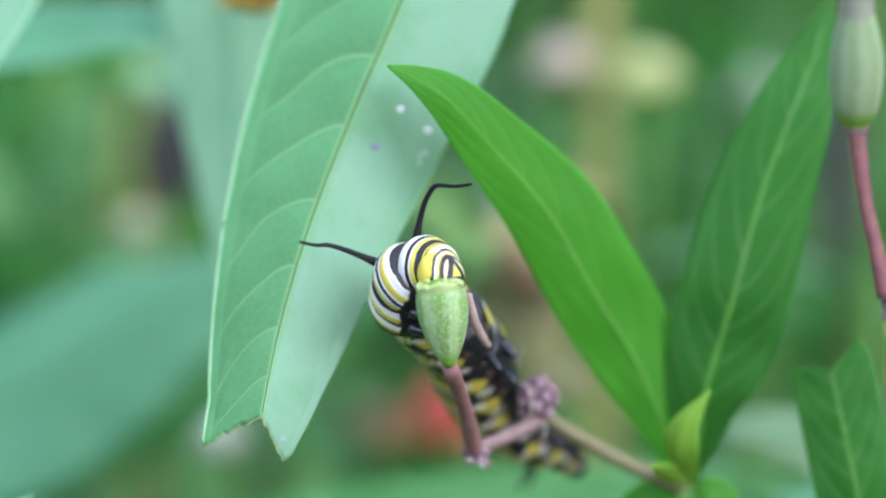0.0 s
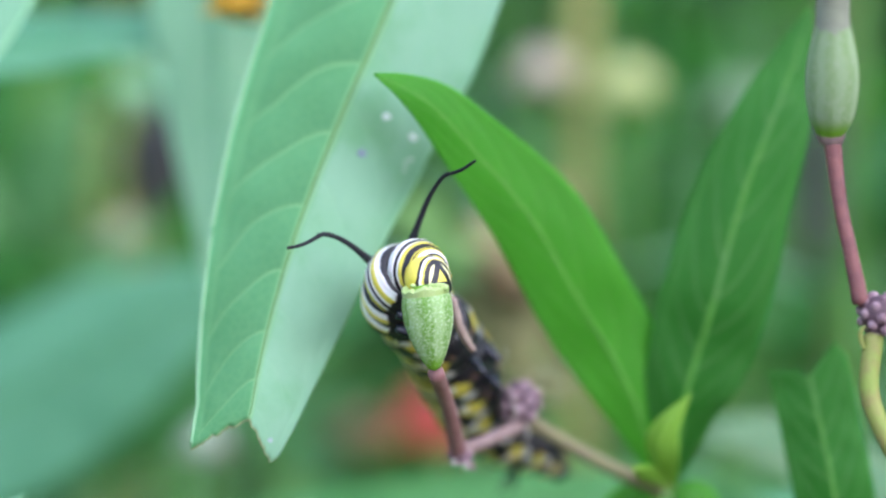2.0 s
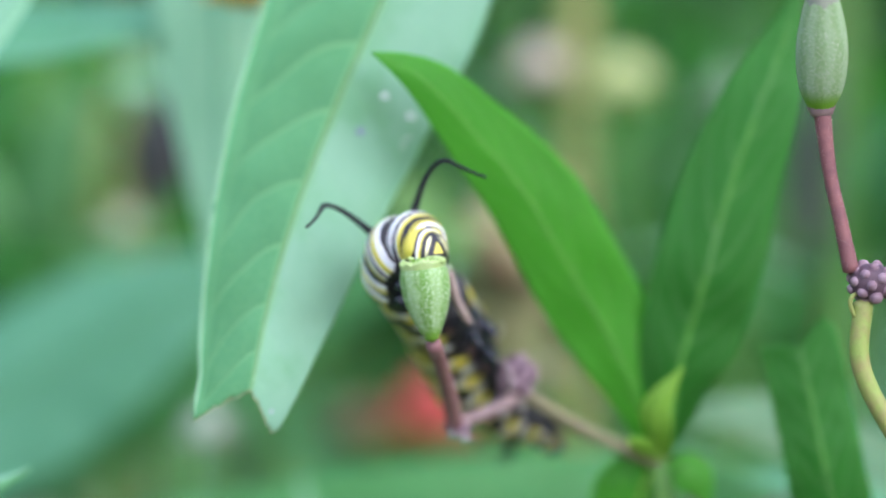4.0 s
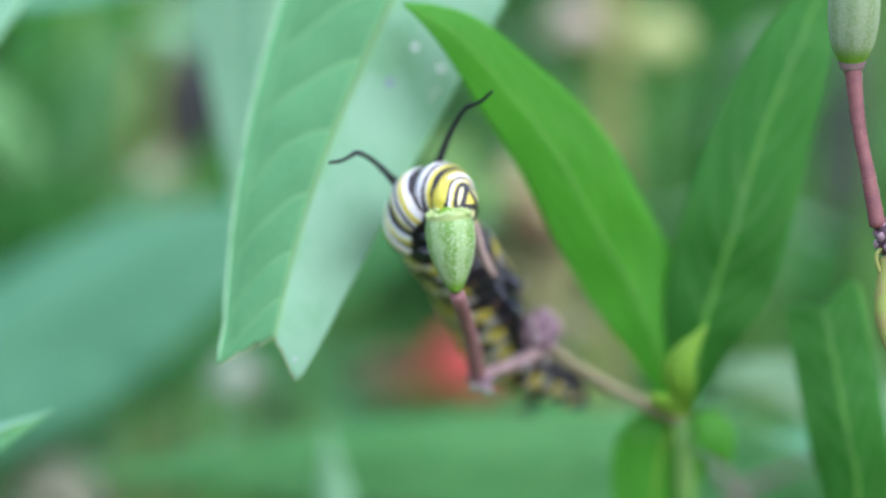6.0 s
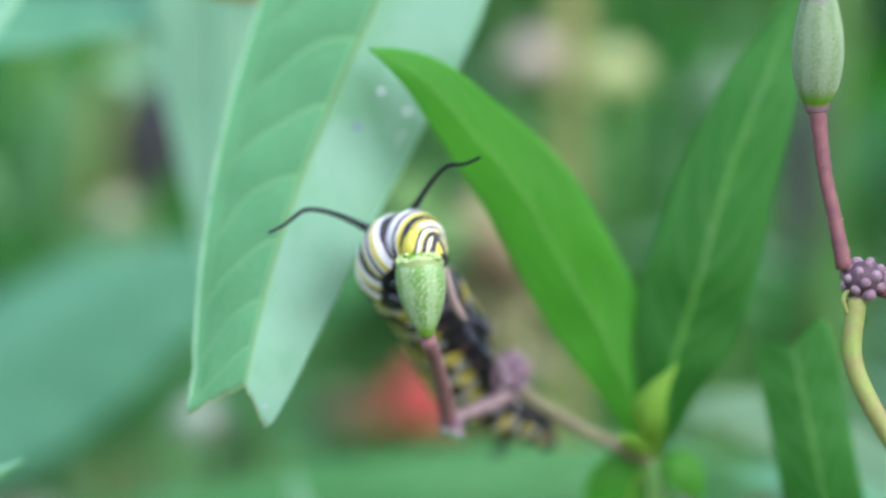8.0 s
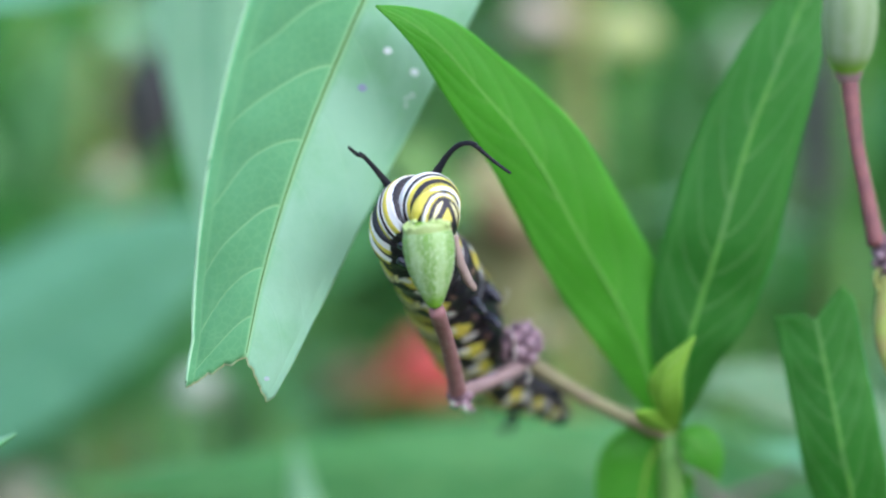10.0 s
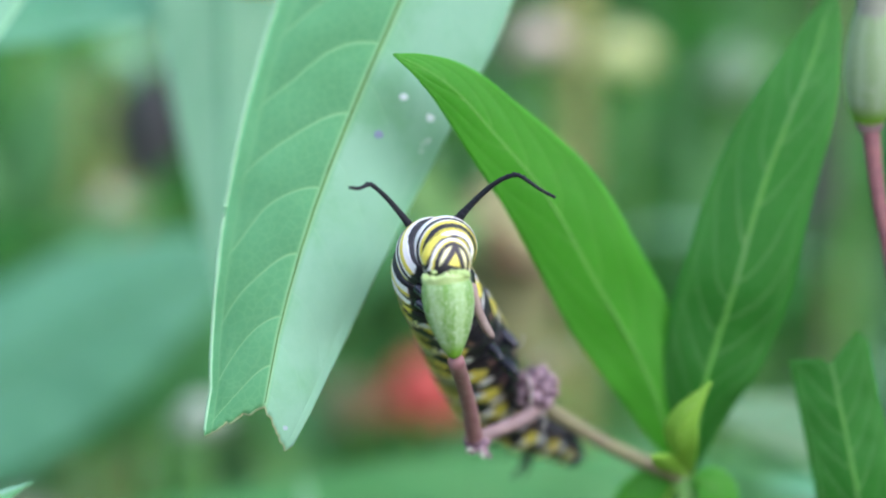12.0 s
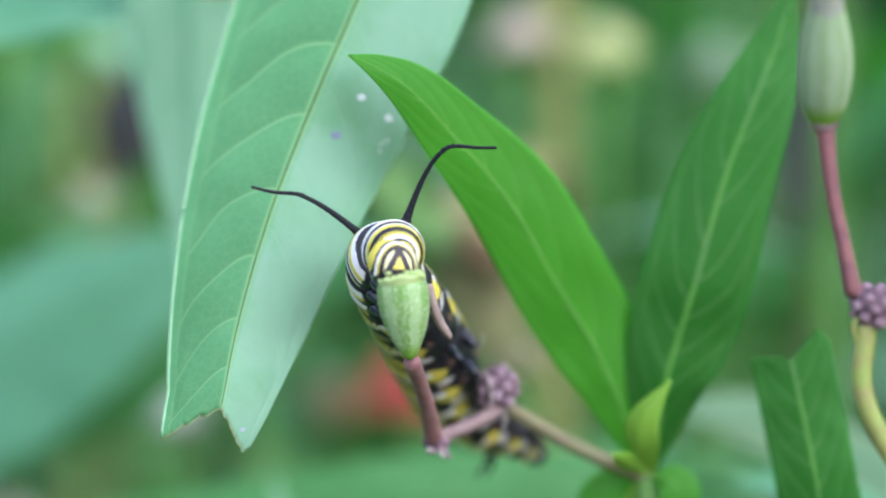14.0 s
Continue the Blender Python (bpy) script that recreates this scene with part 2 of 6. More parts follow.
RIB_OLIVE = plain("olive_midrib", (0.07, 0.21, 0.05), (0.055, 0.17, 0.04), 400)
STALK_RED = plain("dull_red_stalk", (0.25, 0.10, 0.095), (0.18, 0.07, 0.075), 700)
STALK_DULL = plain("dull_mauve_stalk", (0.46, 0.36, 0.31), (0.36, 0.27, 0.24), 600)
STALK_ROSE = plain("faded_rose_stalk", (0.33, 0.175, 0.165), (0.25, 0.115, 0.115), 700)
STALK_PINK = plain("dusty_pink_stalk", (0.30, 0.215, 0.20), (0.22, 0.15, 0.145), 600)
STALK_TAN = plain("tan_green_stalk", (0.23, 0.23, 0.11), (0.20, 0.17, 0.10), 400)
STALK_GREEN = plain("yellow_green_stalk", (0.26, 0.38, 0.08), (0.30, 0.28, 0.10), 500)
STEM_GREEN = plain("green_stem", (0.07, 0.26, 0.04), (0.12, 0.28, 0.06), 300)
STEM_PALE = plain("pale_straw_stem", (0.40, 0.42, 0.14), (0.30, 0.33, 0.10), 200)
SCAR = plain("mauve_scar", (0.21, 0.125, 0.155), (0.33, 0.235, 0.265), 1200, rough=0.5)
SCAR_DARK = plain("dark_mauve_bark", (0.07, 0.04, 0.06), (0.12, 0.07, 0.085), 900)
BLACK = plain("soft_black_skin", (0.010, 0.012, 0.016), (0.016, 0.018, 0.024), 900, rough=0.6, spec=0.25, relief=0.15)
LEG_BLACK = plain("glossy_black_leg", (0.012, 0.014, 0.02), (0.02, 0.024, 0.035), 900, rough=0.2, spec=0.7)
RED_PETAL = plain("scarlet_petal", (0.92, 0.20, 0.16), (0.82, 0.14, 0.11), 200, through=0.3)
ORANGE_PETAL = plain("orange_petal", (0.95, 0.62, 0.08), (0.90, 0.50, 0.05), 200, through=0.3)
PALE_PETAL = plain("cream_pink_petal", (0.80, 0.72, 0.58), (0.72, 0.64, 0.50), 200, through=0.3)
LIME_PETAL = plain("lime_bud", (0.80, 0.88, 0.42), (0.70, 0.80, 0.34), 200, through=0.3)
OLIVE_DRY = plain("withered_olive_leaf", (0.36, 0.38, 0.16), (0.29, 0.27, 0.12), 150, through=0.25)
SAGE = plain("pale_sage_bud", (0.62, 0.68, 0.50), (0.52, 0.58, 0.41), 200, through=0.3)
WOOL = plain("woolly_white_green", (0.56, 0.70, 0.54), (0.46, 0.58, 0.44), 200, through=0.3)
TWIG_GREY = plain("grey_mauve_bark", (0.13, 0.10, 0.095), (0.24, 0.20, 0.185), 300)
CELERY = plain("celery_green_bud", (0.38, 0.56, 0.34), (0.30, 0.48, 0.27), 200, through=0.3)
RUST = plain("rust_dry_leaf", (0.20, 0.10, 0.05), (0.13, 0.07, 0.035), 150, through=0.2)
HAIR = plain("pale_hair", (0.6, 0.58, 0.5), (0.5, 0.46, 0.4), 800)


def soil_skin():
    m = Nodes("soil_and_litter")
    a = m.mix(m.band(m.noise(9, 6), 0.35, 0.65), (0.045, 0.06, 0.025), (0.05, 0.036, 0.024))
    a = m.mix(m.band(m.noise(60, 4), 0.55, 0.7), a, (0.12, 0.09, 0.05))
    m.bump(m.noise(40, 6), 0.8, 0.02)
    return m.finish(a, 0.9, 0.2)


def bud_skin(name, light, deep, streak, lines=50.0):
    """Downy green ovary: lengthwise streaks, pale speckle, more green at the foot."""
    m = Nodes(name)
    u, v = m.uv()
    wave = m.math("SINE", m.math("ADD", m.math("MULTIPLY", v, lines), m.math("MULTIPLY", m.noise(420, 4), 4.0)))
    tint = m.mix(m.band(wave, -0.5, 0.6), light, deep)
    tint = m.mix(m.band(m.noise(4200, 4, rough=0.8), 0.47, 0.62, 0.0, 0.75), tint, streak)
    tint = m.mix(m.band(u, 0.04, 0.26, 1.0, 0.0), tint, (0.17, 0.42, 0.035))
    m.bump(m.math("ADD", m.noise(3500, 3), m.math("MULTIPLY", wave, 0.12)), 0.5, 0.0002)
    return m.finish(tint, 0.7, 0.2, 0.15)


BUD = bud_skin("downy_green_bud", (0.33, 0.56, 0.22), (0.17, 0.39, 0.075), (0.60, 0.77, 0.52), 36.0)
POD = bud_skin("grey_green_pod", (0.30, 0.46, 0.24), (0.23, 0.39, 0.17), (0.44, 0.53, 0.38))
BITTEN = plain("wet_pale_green_flesh", (0.55, 0.72, 0.32), (0.45, 0.64, 0.22), 900, rough=0.35, through=0.2)
POD_TIP = plain("grey_mauve_pod_tip", (0.33, 0.37, 0.28), (0.27, 0.30, 0.23), 500)

INK, MILK, LEMON, CREAM = (0.012, 0.012, 0.016), (0.84, 0.86, 0.84), (0.74, 0.66, 0.10), (0.82, 0.80, 0.42)


def skin_relief(m):
    m.bump(m.math("ADD", m.noise(2500, 3), m.noise(700, 2)), 0.35, 0.00025)


def larva_skin(name, stops, belly=0.60, spots=True, wobble=0.16):
    """Cross bands over the back, black belly with yellow and white patches beside it."""
    m = Nodes(name)
    u, v = m.uv()
    down = m.math("MULTIPLY", m.math("ABSOLUTE", m.math("SUBTRACT", v, 0.5)), 2.0)
    wob = m.math("SUBTRACT", m.noise(420, 3), 0.5)
    along = m.math("ADD", u, m.math("MULTIPLY", wob, wobble))
    bands = m.ramp(along, stops, "CONSTANT")
    low = m.math("ADD", down, m.math("MULTIPLY", wob, 0.16))
    tint = m.mix(m.band(low, belly, belly + 0.03), bands, INK)
    if spots:
        def patch(cu, cv, ru, rv):
            a = m.math("POWER", m.math("DIVIDE", m.math("SUBTRACT", u, cu), ru), 2.0)
            b = m.math("POWER", m.math("DIVIDE", m.math("SUBTRACT", low, cv), rv), 2.0)
            return m.band(m.math("ADD", a, b), 0.75, 1.1, 1.0, 0.0)
        tint = m.mix(patch(0.42, belly + 0.19, 0.19, 0.115), tint, LEMON)
        tint = m.mix(patch(0.34, belly + 0.13, 0.09, 0.050), tint, MILK)
        tint = m.mix(patch(0.74, belly + 0.25, 0.12, 0.085), tint, MILK)
        tint = m.mix(patch(0.40, belly + 0.05, 0.16, 0.030), tint, CREAM)
        tint = m.mix(patch(0.30, belly + 0.36, 0.08, 0.035), tint, (0.13, 0.075, 0.06))
    skin_relief(m)
    m.finish(tint, 0.36, 0.5)
    m.put(m.shader.inputs["Subsurface Weight"], 0.08)
    m.put(m.shader.inputs["Subsurface Scale"], 0.0006)
    return m.mat


def face_skin():
    """Head: yellow triangle with a black border, then arched pale and black bands."""
    m = Nodes("banded_larva_head")
    x, y, z = m.xyz()
    ax = m.math("ABSOLUTE", x)
    hi = m.math("ADD", z, 0.00045)
    tri = m.math("MAXIMUM", m.math("ADD", m.math("MULTIPLY", ax, 0.90), m.math("MULTIPLY", hi, 0.44)), m.math("MULTIPLY", hi, -1.0))
    rad = m.math("SQRT", m.math("ADD", m.math("POWER", m.math("MULTIPLY", ax, 1.09), 2.0), m.math("POWER", m.math("MULTIPLY", m.math("MAXIMUM", m.math("ADD", hi, 0.0002), 0.0), 0.86), 2.0)))
    arch = m.math("ADD", m.math("MULTIPLY", rad, 400.0), m.math("MULTIPLY", m.math("SUBTRACT", m.noise(900, 2), 0.5), 0.06))
    tint = m.ramp(arch, [(0.0, CREAM), (0.57, INK), (0.73, LEMON), (0.79, MILK), (0.87, INK), (0.94, LEMON)], "CONSTANT")
    tint = m.mix(m.band(tri, 0.00090, 0.00096, 1.0, 0.0), tint, INK)
    tint = m.mix(m.band(tri, 0.00034, 0.00040, 1.0, 0.0), tint, LEMON)
    tint = m.mix(m.band(hi, -0.00085, -0.0007, 1.0, 0.0), tint, INK)
    lip = m.math("MULTIPLY", m.band(m.math("ABSOLUTE", m.math("ADD", hi, 0.00125)), 0.00030, 0.00036, 1.0, 0.0), m.band(ax, 0.00062, 0.0007, 1.0, 0.0))
    tint = m.mix(lip, tint, CREAM)
    skin_relief(m)
    return m.finish(tint, 0.28, 0.5)


ABDOMEN = larva_skin("banded_larva_skin", [(0.0, LEMON), (0.14, INK), (0.24, LEMON), (0.47, INK), (0.53, CREAM), (0.61, INK), (0.73, LEMON), (0.92, INK)], 0.52)
HIND = larva_skin("dark_hind_skin", [(0.0, LEMON), (0.14, INK), (0.24, LEMON), (0.47, INK), (0.61, LEMON), (0.80, INK)], 0.42)
COLLAR = larva_skin("banded_neck_skin", [(0.0, INK), (0.06, MILK), (0.11, LEMON), (0.17, INK), (0.205, MILK), (0.28, LEMON), (0.33, INK), (0.36, LEMON), (0.41, INK), (0.54, LEMON), (0.63, MILK), (0.69, INK), (0.76, MILK), (0.96, INK)], 0.74, False, 0.05)
SADDLE = larva_skin("banded_shoulder_skin", [(0.0, INK), (0.06, MILK), (0.26, LEMON), (0.46, MILK), (0.54, INK), (0.63, MILK), (0.76, LEMON), (0.90, INK)], 0.64, False, 0.10)
THORAX = larva_skin("banded_thorax_skin", [(0.0, INK), (0.08, MILK), (0.24, LEMON), (0.42, INK), (0.52, MILK), (0.66, LEMON), (0.82, INK), (0.94, MILK)], 0.62, False)
FACE = face_skin()


# ---- shapes ----
def mm(x, y, z):
    """A place in millimetres from the twig's middle: right, away, up."""
    return Vector((x / 1000, y / 1000, z / 1000 + LIFT))


def thing(name, base, label, category, group="", kind=""):
    ob = new(name)
    ob.empty_display_size = 0.005
    ob.location = base
    return tagged(ob, label, category, group, kind)


def root_of(ob):
    v = Vector((0, 0, 0))
    while ob:
        v += ob.location
        ob = ob.parent
    return v


def mesh_of(name, bm, material, smooth=True):
    me = bpy.data.meshes.new(name)
    bmesh.ops.recalc_face_normals(bm, faces=bm.faces[:])
    for f in bm.faces:
        f.smooth = smooth
    bm.to_mesh(me)
    bm.free()
    me.materials.append(material)
    return me


def part(name, bm, material, parent, label="", smooth=True):
    """One mesh object under a thing or a part; the bmesh is in world places."""
    bmesh.ops.translate(bm, verts=bm.verts[:], vec=-root_of(parent))
    ob = new(name, mesh_of(name, bm, material, smooth))
    ob.parent = parent
    if label:
        ob["label"] = label
    return ob


def glide(points, t):
    """A smooth curve through points, t from 0 to 1."""
    n = len(points) - 1
    s = min(max(t, 0.0), 0.999999) * n
    i = int(s)
    f = s - i
    p1, p2 = points[i], points[i + 1]
    p0 = points[i - 1] if i else p1 * 2 - p2
    p3 = points[i + 2] if i + 2 <= n else p2 * 2 - p1
    return 0.5 * (2 * p1 + (p2 - p0) * f + (2 * p0 - 5 * p1 + 4 * p2 - p3) * f * f + (3 * p1 - p0 - 3 * p2 + p3) * f ** 3)


def tube(points, radii, sides=12, steps=24, bm=None, rough=0.0):
    """A tapered rod along a smooth curve, with closed rounded ends."""
    bm = bm or bmesh.new()
    uvs = bm.loops.layers.uv.verify()
    rad = [Vector((r, 0, 0)) for r in radii]
    rings = []
    up = Vector((0.13, 0.31, 0.94))
    for k in range(steps + 1):
        t = k / steps
        p = glide(points, t)
        d = (glide(points, min(t + 0.01, 1)) - glide(points, max(t - 0.01, 0))).normalized()
        s = d.cross(up)
        s = s.normalized() if s.length > 1e-4 else d.orthogonal().normalized()
        n = s.cross(d)
        r = glide(rad, t).x
        ring = []
        for a in range(sides):
            w = 2 * math.pi * a / sides
            rr = r * (1 + rough * noise.noise(Vector((k * 0.9, a * 1.3, r * 900))))
            ring.append(bm.verts.new(p + (s * math.cos(w) + n * math.sin(w)) * rr))
        rings.append(ring)
    for k in range(steps):
        for a in range(sides):
            b = (a + 1) % sides
            f = bm.faces.new((rings[k][a], rings[k][b], rings[k + 1][b], rings[k + 1][a]))
            for loop, q in zip(f.loops, ((k, a), (k, a + 1), (k + 1, a + 1), (k + 1, a))):
                loop[uvs].uv = (q[0] / steps, q[1] / sides)
    for ring, p, q in ((rings[0], glide(points, 0), glide(points, 0.02)), (rings[-1], glide(points, 1), glide(points, 0.98))):
        tip = bm.verts.new(p + (p - q).normalized() * (ring[0].co - p).length * 0.5)
        for a in range(sides):
            bm.faces.new((ring[a], ring[(a + 1) % sides], tip))
    return bm


def ball(centre, radius, bm=None, squash=(1, 1, 1), turn=None, seg=14, rings=9):
    bm = bm or bmesh.new()
    m = Matrix.Translation(centre) @ (turn or Matrix.Identity(4)) @ Matrix.Diagonal((*(radius * s for s in squash), 1))
    bmesh.ops.create_uvsphere(bm, u_segments=seg, v_segments=rings, radius=1, matrix=m)
    return bm


def blade_at(points, half, normal, u, v, length, fold, fold_other, curl, wave, seed, skew):
    """A place on a blade: u along its midrib, v across it from -1 to 1."""
    p = glide(points, u)
    d = (glide(points, min(u + 0.01, 1)) - glide(points, max(u - 0.01, 0))).normalized()
    s = d.cross(normal).normalized()
    n = s.cross(d)
    w = half(u)
    k = skew(u) if callable(skew) else skew
    lift = math.tan(radians(fold if v > 0 or fold_other is None else fold_other)) * abs(v) ** 1.15 - curl * v * v
    q = noise.noise(Vector((u * length * 150, v * 1.7, seed * 7.3)))
    edge = noise.noise(Vector((u * length * 700, v * 9 + 4, seed))) * 0.014
    return p + s * w * (v * (1 + edge) + k * abs(v)) + n * (w * lift + w * wave * q * 3 * abs(v))


def blade_mesh(points, half, normal, fold=12.0, fold_other=None, curl=0.0, start=None, stop=None, nu=56, nv=20, wave=0.03, seed=0, skew=0.0):
    """A leaf blade along a curved midrib: half is its half width along the way, fold its V in degrees,
    start and stop say how far each strip of it reaches where it has been eaten."""
    bm = bmesh.new()
    uvs = bm.loops.layers.uv.verify()
    grid, keys = [], []
    length = sum((glide(points, (i + 1) / 20) - glide(points, i / 20)).length for i in range(20))
    for i in range(nu + 1):
        row, krow = [], []
        for j in range(nv + 1):
            v = 2 * j / nv - 1
            a, b = (start(v) if start else 0.0), (stop(v) if stop else 1.0)
            u = a + (b - a) * i / nu
            row.append(bm.verts.new(blade_at(points, half, normal, u, v, length, fold, fold_other, curl, wave, seed, skew)))
            krow.append((u, j / nv))
        grid.append(row)
        keys.append(krow)
    for i in range(nu):
        for j in range(nv):
            f = bm.faces.new((grid[i][j], grid[i][j + 1], grid[i + 1][j + 1], grid[i + 1][j]))
            for loop, (a, b) in zip(f.loops, ((i, j), (i, j + 1), (i + 1, j + 1), (i + 1, j))):
                loop[uvs].uv = keys[a][b]
    return bm


def blade_point(points, half, normal, u, v, **kw):
    """A place on such a blade and the way it faces."""
    length = sum((glide(points, (i + 1) / 20) - glide(points, i / 20)).length for i in range(20))

    def at(a, b):
        return blade_at(points, half, normal, a, b, length, kw["fold"], kw["fold_other"], 0.0, kw["wave"], kw["seed"], kw["skew"])
    p = at(u, v)
    n = (at(u + 0.01, v) - p).cross(at(u, v + 0.02) - p).normalized()
    return p, n if n.dot(normal) > 0 else -n


def lance(width, peak=0.42, foot=0.10, full=1.05):
    """The half width of a lance-shaped leaf from foot (0) to tip (1)."""
    def half(u):
        s = u / peak if u < peak else 1 - (u - peak) / (1 - peak)
        s = max(s, 0.0)
        body = math.sin(min(s, 1) * math.pi / 2) ** (0.85 if u < peak else full)
        return width * max(body, foot if u < 0.2 else 0.012)
    return half


def fuzz(parent, points, radii, count, length, seed, spread=1.0):
    """Fine pale hairs over a stalk or bud, one mesh under it."""
    rng = random.Random(seed)
    bm = bmesh.new()
    rad = [Vector((r, 0, 0)) for r in radii]
    for i in range(count):
        t = rng.uniform(0.03, 0.97)
        p = glide(points, t)
        d = (glide(points, min(t + 0.02, 1)) - glide(points, max(t - 0.02, 0))).normalized()
        a = d.orthogonal().normalized()
        n = Matrix.Rotation(rng.uniform(0, 2 * math.pi), 3, d) @ a
        r = glide(rad, t).x
        q = p + n * r * 0.98
        tip = q + (n + d * rng.uniform(-0.5, 0.7)) * length * rng.uniform(0.5, 1.2)
        b = d.cross(n) * 0.000014
        c = d * 0.000014
        v = [bm.verts.new(q + b), bm.verts.new(q - b * 0.5 + c), bm.verts.new(q - b * 0.5 - c), bm.verts.new(tip)]
        for k in ((0, 1, 3), (1, 2, 3), (2, 0, 3)):
            bm.faces.new([v[m] for m in k])
    return part("down", bm, HAIR, parent, "fine pale down")


def thick(ob, metres):
    mod = ob.modifiers.new("thickness", "SOLIDIFY")
    mod.thickness, mod.offset = metres, 0.0
    return ob


def leaf(parent, points, half, normal, skin, label="", rib=0.0006, rib_skin=None, rib_end=0.93, rib_start=0.0, thickness=0.00028, name="leaf", **kw):
    """A leaf part with its raised midrib as a piece of its own."""
    ob = thick(part(name, blade_mesh(points, half, normal, **kw), skin, parent, label), thickness)
    line = [glide(points, rib_start + (rib_end - rib_start) * i / 8) - normal.normalized() * rib * 0.35 for i in range(9)]
    part("midrib", tube(line, [rib * (1 - 0.8 * i / 8) for i in range(9)], 8, 20), rib_skin or STEM_GREEN, ob)
    return ob


# ---- ground ----
def build_ground():
    bm = bmesh.new()
    cuts = [-200, -60, -20, -8, -4, -2, -1, -0.5, 0, 0.5, 1, 2, 4, 8, 20, 60, 200]
    rows = [[bm.verts.new((x, y, 0.03 * noise.noise(Vector((x * 2, y * 2, 0))) * (abs(x) < 5))) for x in cuts] for y in cuts]
    for i in range(len(cuts) - 1):
        for j in range(len(cuts) - 1):
            bm.faces.new((rows[i][j], rows[i][j + 1], rows[i + 1][j + 1], rows[i + 1][j]))
    ob = new("ground", mesh_of("ground", bm, soil_skin()))
    tagged(ob, "dark garden soil with leaf litter under the plants", "ground", kind="structure")


build_ground()


# ---- the twig on which the larva feeds ----
def build_twig():
    twig = thing("milkweed_twig", mm(30, 22, -600), "slender milkweed twig with green leaves and a chewed flower stalk", "plant")
    node = mm(29.51, 21.90, -16.69)
    part("stem", tube([mm(30, 22, -605), mm(33, 24, -400), mm(31, 22, -150), mm(30.60, 24.60, -51.19), node], [0.0028, 0.0026, 0.0021, 0.0016, 0.0013], 12, 40), STEM_GREEN, twig)
    toward = Vector((0.1, 1, -0.25))
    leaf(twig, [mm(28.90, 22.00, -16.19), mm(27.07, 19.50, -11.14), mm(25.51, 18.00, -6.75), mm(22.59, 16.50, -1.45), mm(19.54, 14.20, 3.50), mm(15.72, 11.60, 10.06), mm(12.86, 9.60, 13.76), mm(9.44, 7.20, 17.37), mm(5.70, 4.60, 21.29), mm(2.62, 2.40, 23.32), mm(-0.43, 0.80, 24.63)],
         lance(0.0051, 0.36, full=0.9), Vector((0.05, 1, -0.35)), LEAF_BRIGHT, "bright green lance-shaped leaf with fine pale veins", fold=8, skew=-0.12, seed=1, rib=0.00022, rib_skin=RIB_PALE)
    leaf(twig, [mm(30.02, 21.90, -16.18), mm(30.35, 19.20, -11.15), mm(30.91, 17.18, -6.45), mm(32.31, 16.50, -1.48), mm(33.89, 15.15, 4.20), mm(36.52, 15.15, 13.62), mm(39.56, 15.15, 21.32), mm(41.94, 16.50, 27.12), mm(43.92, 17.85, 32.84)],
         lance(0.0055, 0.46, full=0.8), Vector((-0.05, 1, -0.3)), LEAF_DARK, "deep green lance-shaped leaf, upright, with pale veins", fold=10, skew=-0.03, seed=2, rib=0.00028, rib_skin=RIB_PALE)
    leaf(twig, [mm(29.62, 18.52, -16.12), mm(27.88, 13.80, -13.19), mm(28.03, 11.91, -10.13), mm(30.74, 11.10, -6.29)], lance(0.0018, 0.45), Vector((0.5, 1, 0.1)), LEAF_YOUNG,
         "small curled yellow-green young leaf", fold=35, curl=0.2, seed=3, rib=0.0002, rib_skin=LEAF_YOUNG, nu=30, nv=12)
    leaf(twig, [mm(29.00, 17.85, -16.10), mm(27.10, 15.15, -14.84), mm(25.02, 12.45, -13.67)], lance(0.0011, 0.5), Vector((0.1, 1, 0.4)), LEAF_YOUNG, "", fold=20, seed=4, rib=0.00015, rib_skin=LEAF_YOUNG, nu=16, nv=8)
    leaf(twig, [mm(30.0, 20.5, -16.6), mm(31.4, 19.6, -17.0), mm(33.0, 19.4, -18.6), mm(34.2, 19.8, -21.2)], lance(0.0021, 0.5), Vector((0.1, 1, -0.2)), LEAF_BRIGHT, "short bright green leaf that hangs under the fork", fold=8, seed=5, rib=0.0002, rib_skin=RIB_PALE)
    leaf(twig, [mm(29.0, 21.5, -16.9), mm(27.3, 22.5, -19.85), mm(26.4, 23.5, -27.4), mm(25.8, 25.5, -46.8)], lance(0.0050, 0.4), Vector((0, 1, -0.45)), LEAF_BRIGHT, "bright green leaf that hangs under the fork", fold=8, seed=6, rib=0.0003, rib_skin=LEAF_YOUNG)

    # leaf with its upper end eaten off
    def eaten(v):
        ragged = 0.006 * math.sin(v * 19) + 0.005 * math.sin(v * 43)
        if v < 0:
            return 0.872 - 0.02 * v - 0.03 * math.exp(-((v + 0.05) / 0.10) ** 2) + ragged
        return min(0.85 + 0.165 * min(v, 0.78), 1.0) - 0.30 * max(0, v - 0.78) + ragged
    leaf(twig, [mm(33, 22, -75), mm(44.69, 19.20, -44.80), mm(47.21, 16.50, -26.42), mm(45.48, 13.80, -17.04), mm(44.26, 13.80, -10.87), mm(43.05, 13.80, -5.00), mm(42.34, 13.80, -1.56)],
         lambda u: 0.0040 * min(1, (u / 0.45) ** 0.9 + 0.05), Vector((0.05, 1, 0.32)), LEAF_DARK,
         "deep green leaf with its tip bitten off raggedly", fold=10, stop=lambda v: eaten(-v), seed=7, rib=0.00025, rib_skin=RIB_PALE, rib_end=0.83)
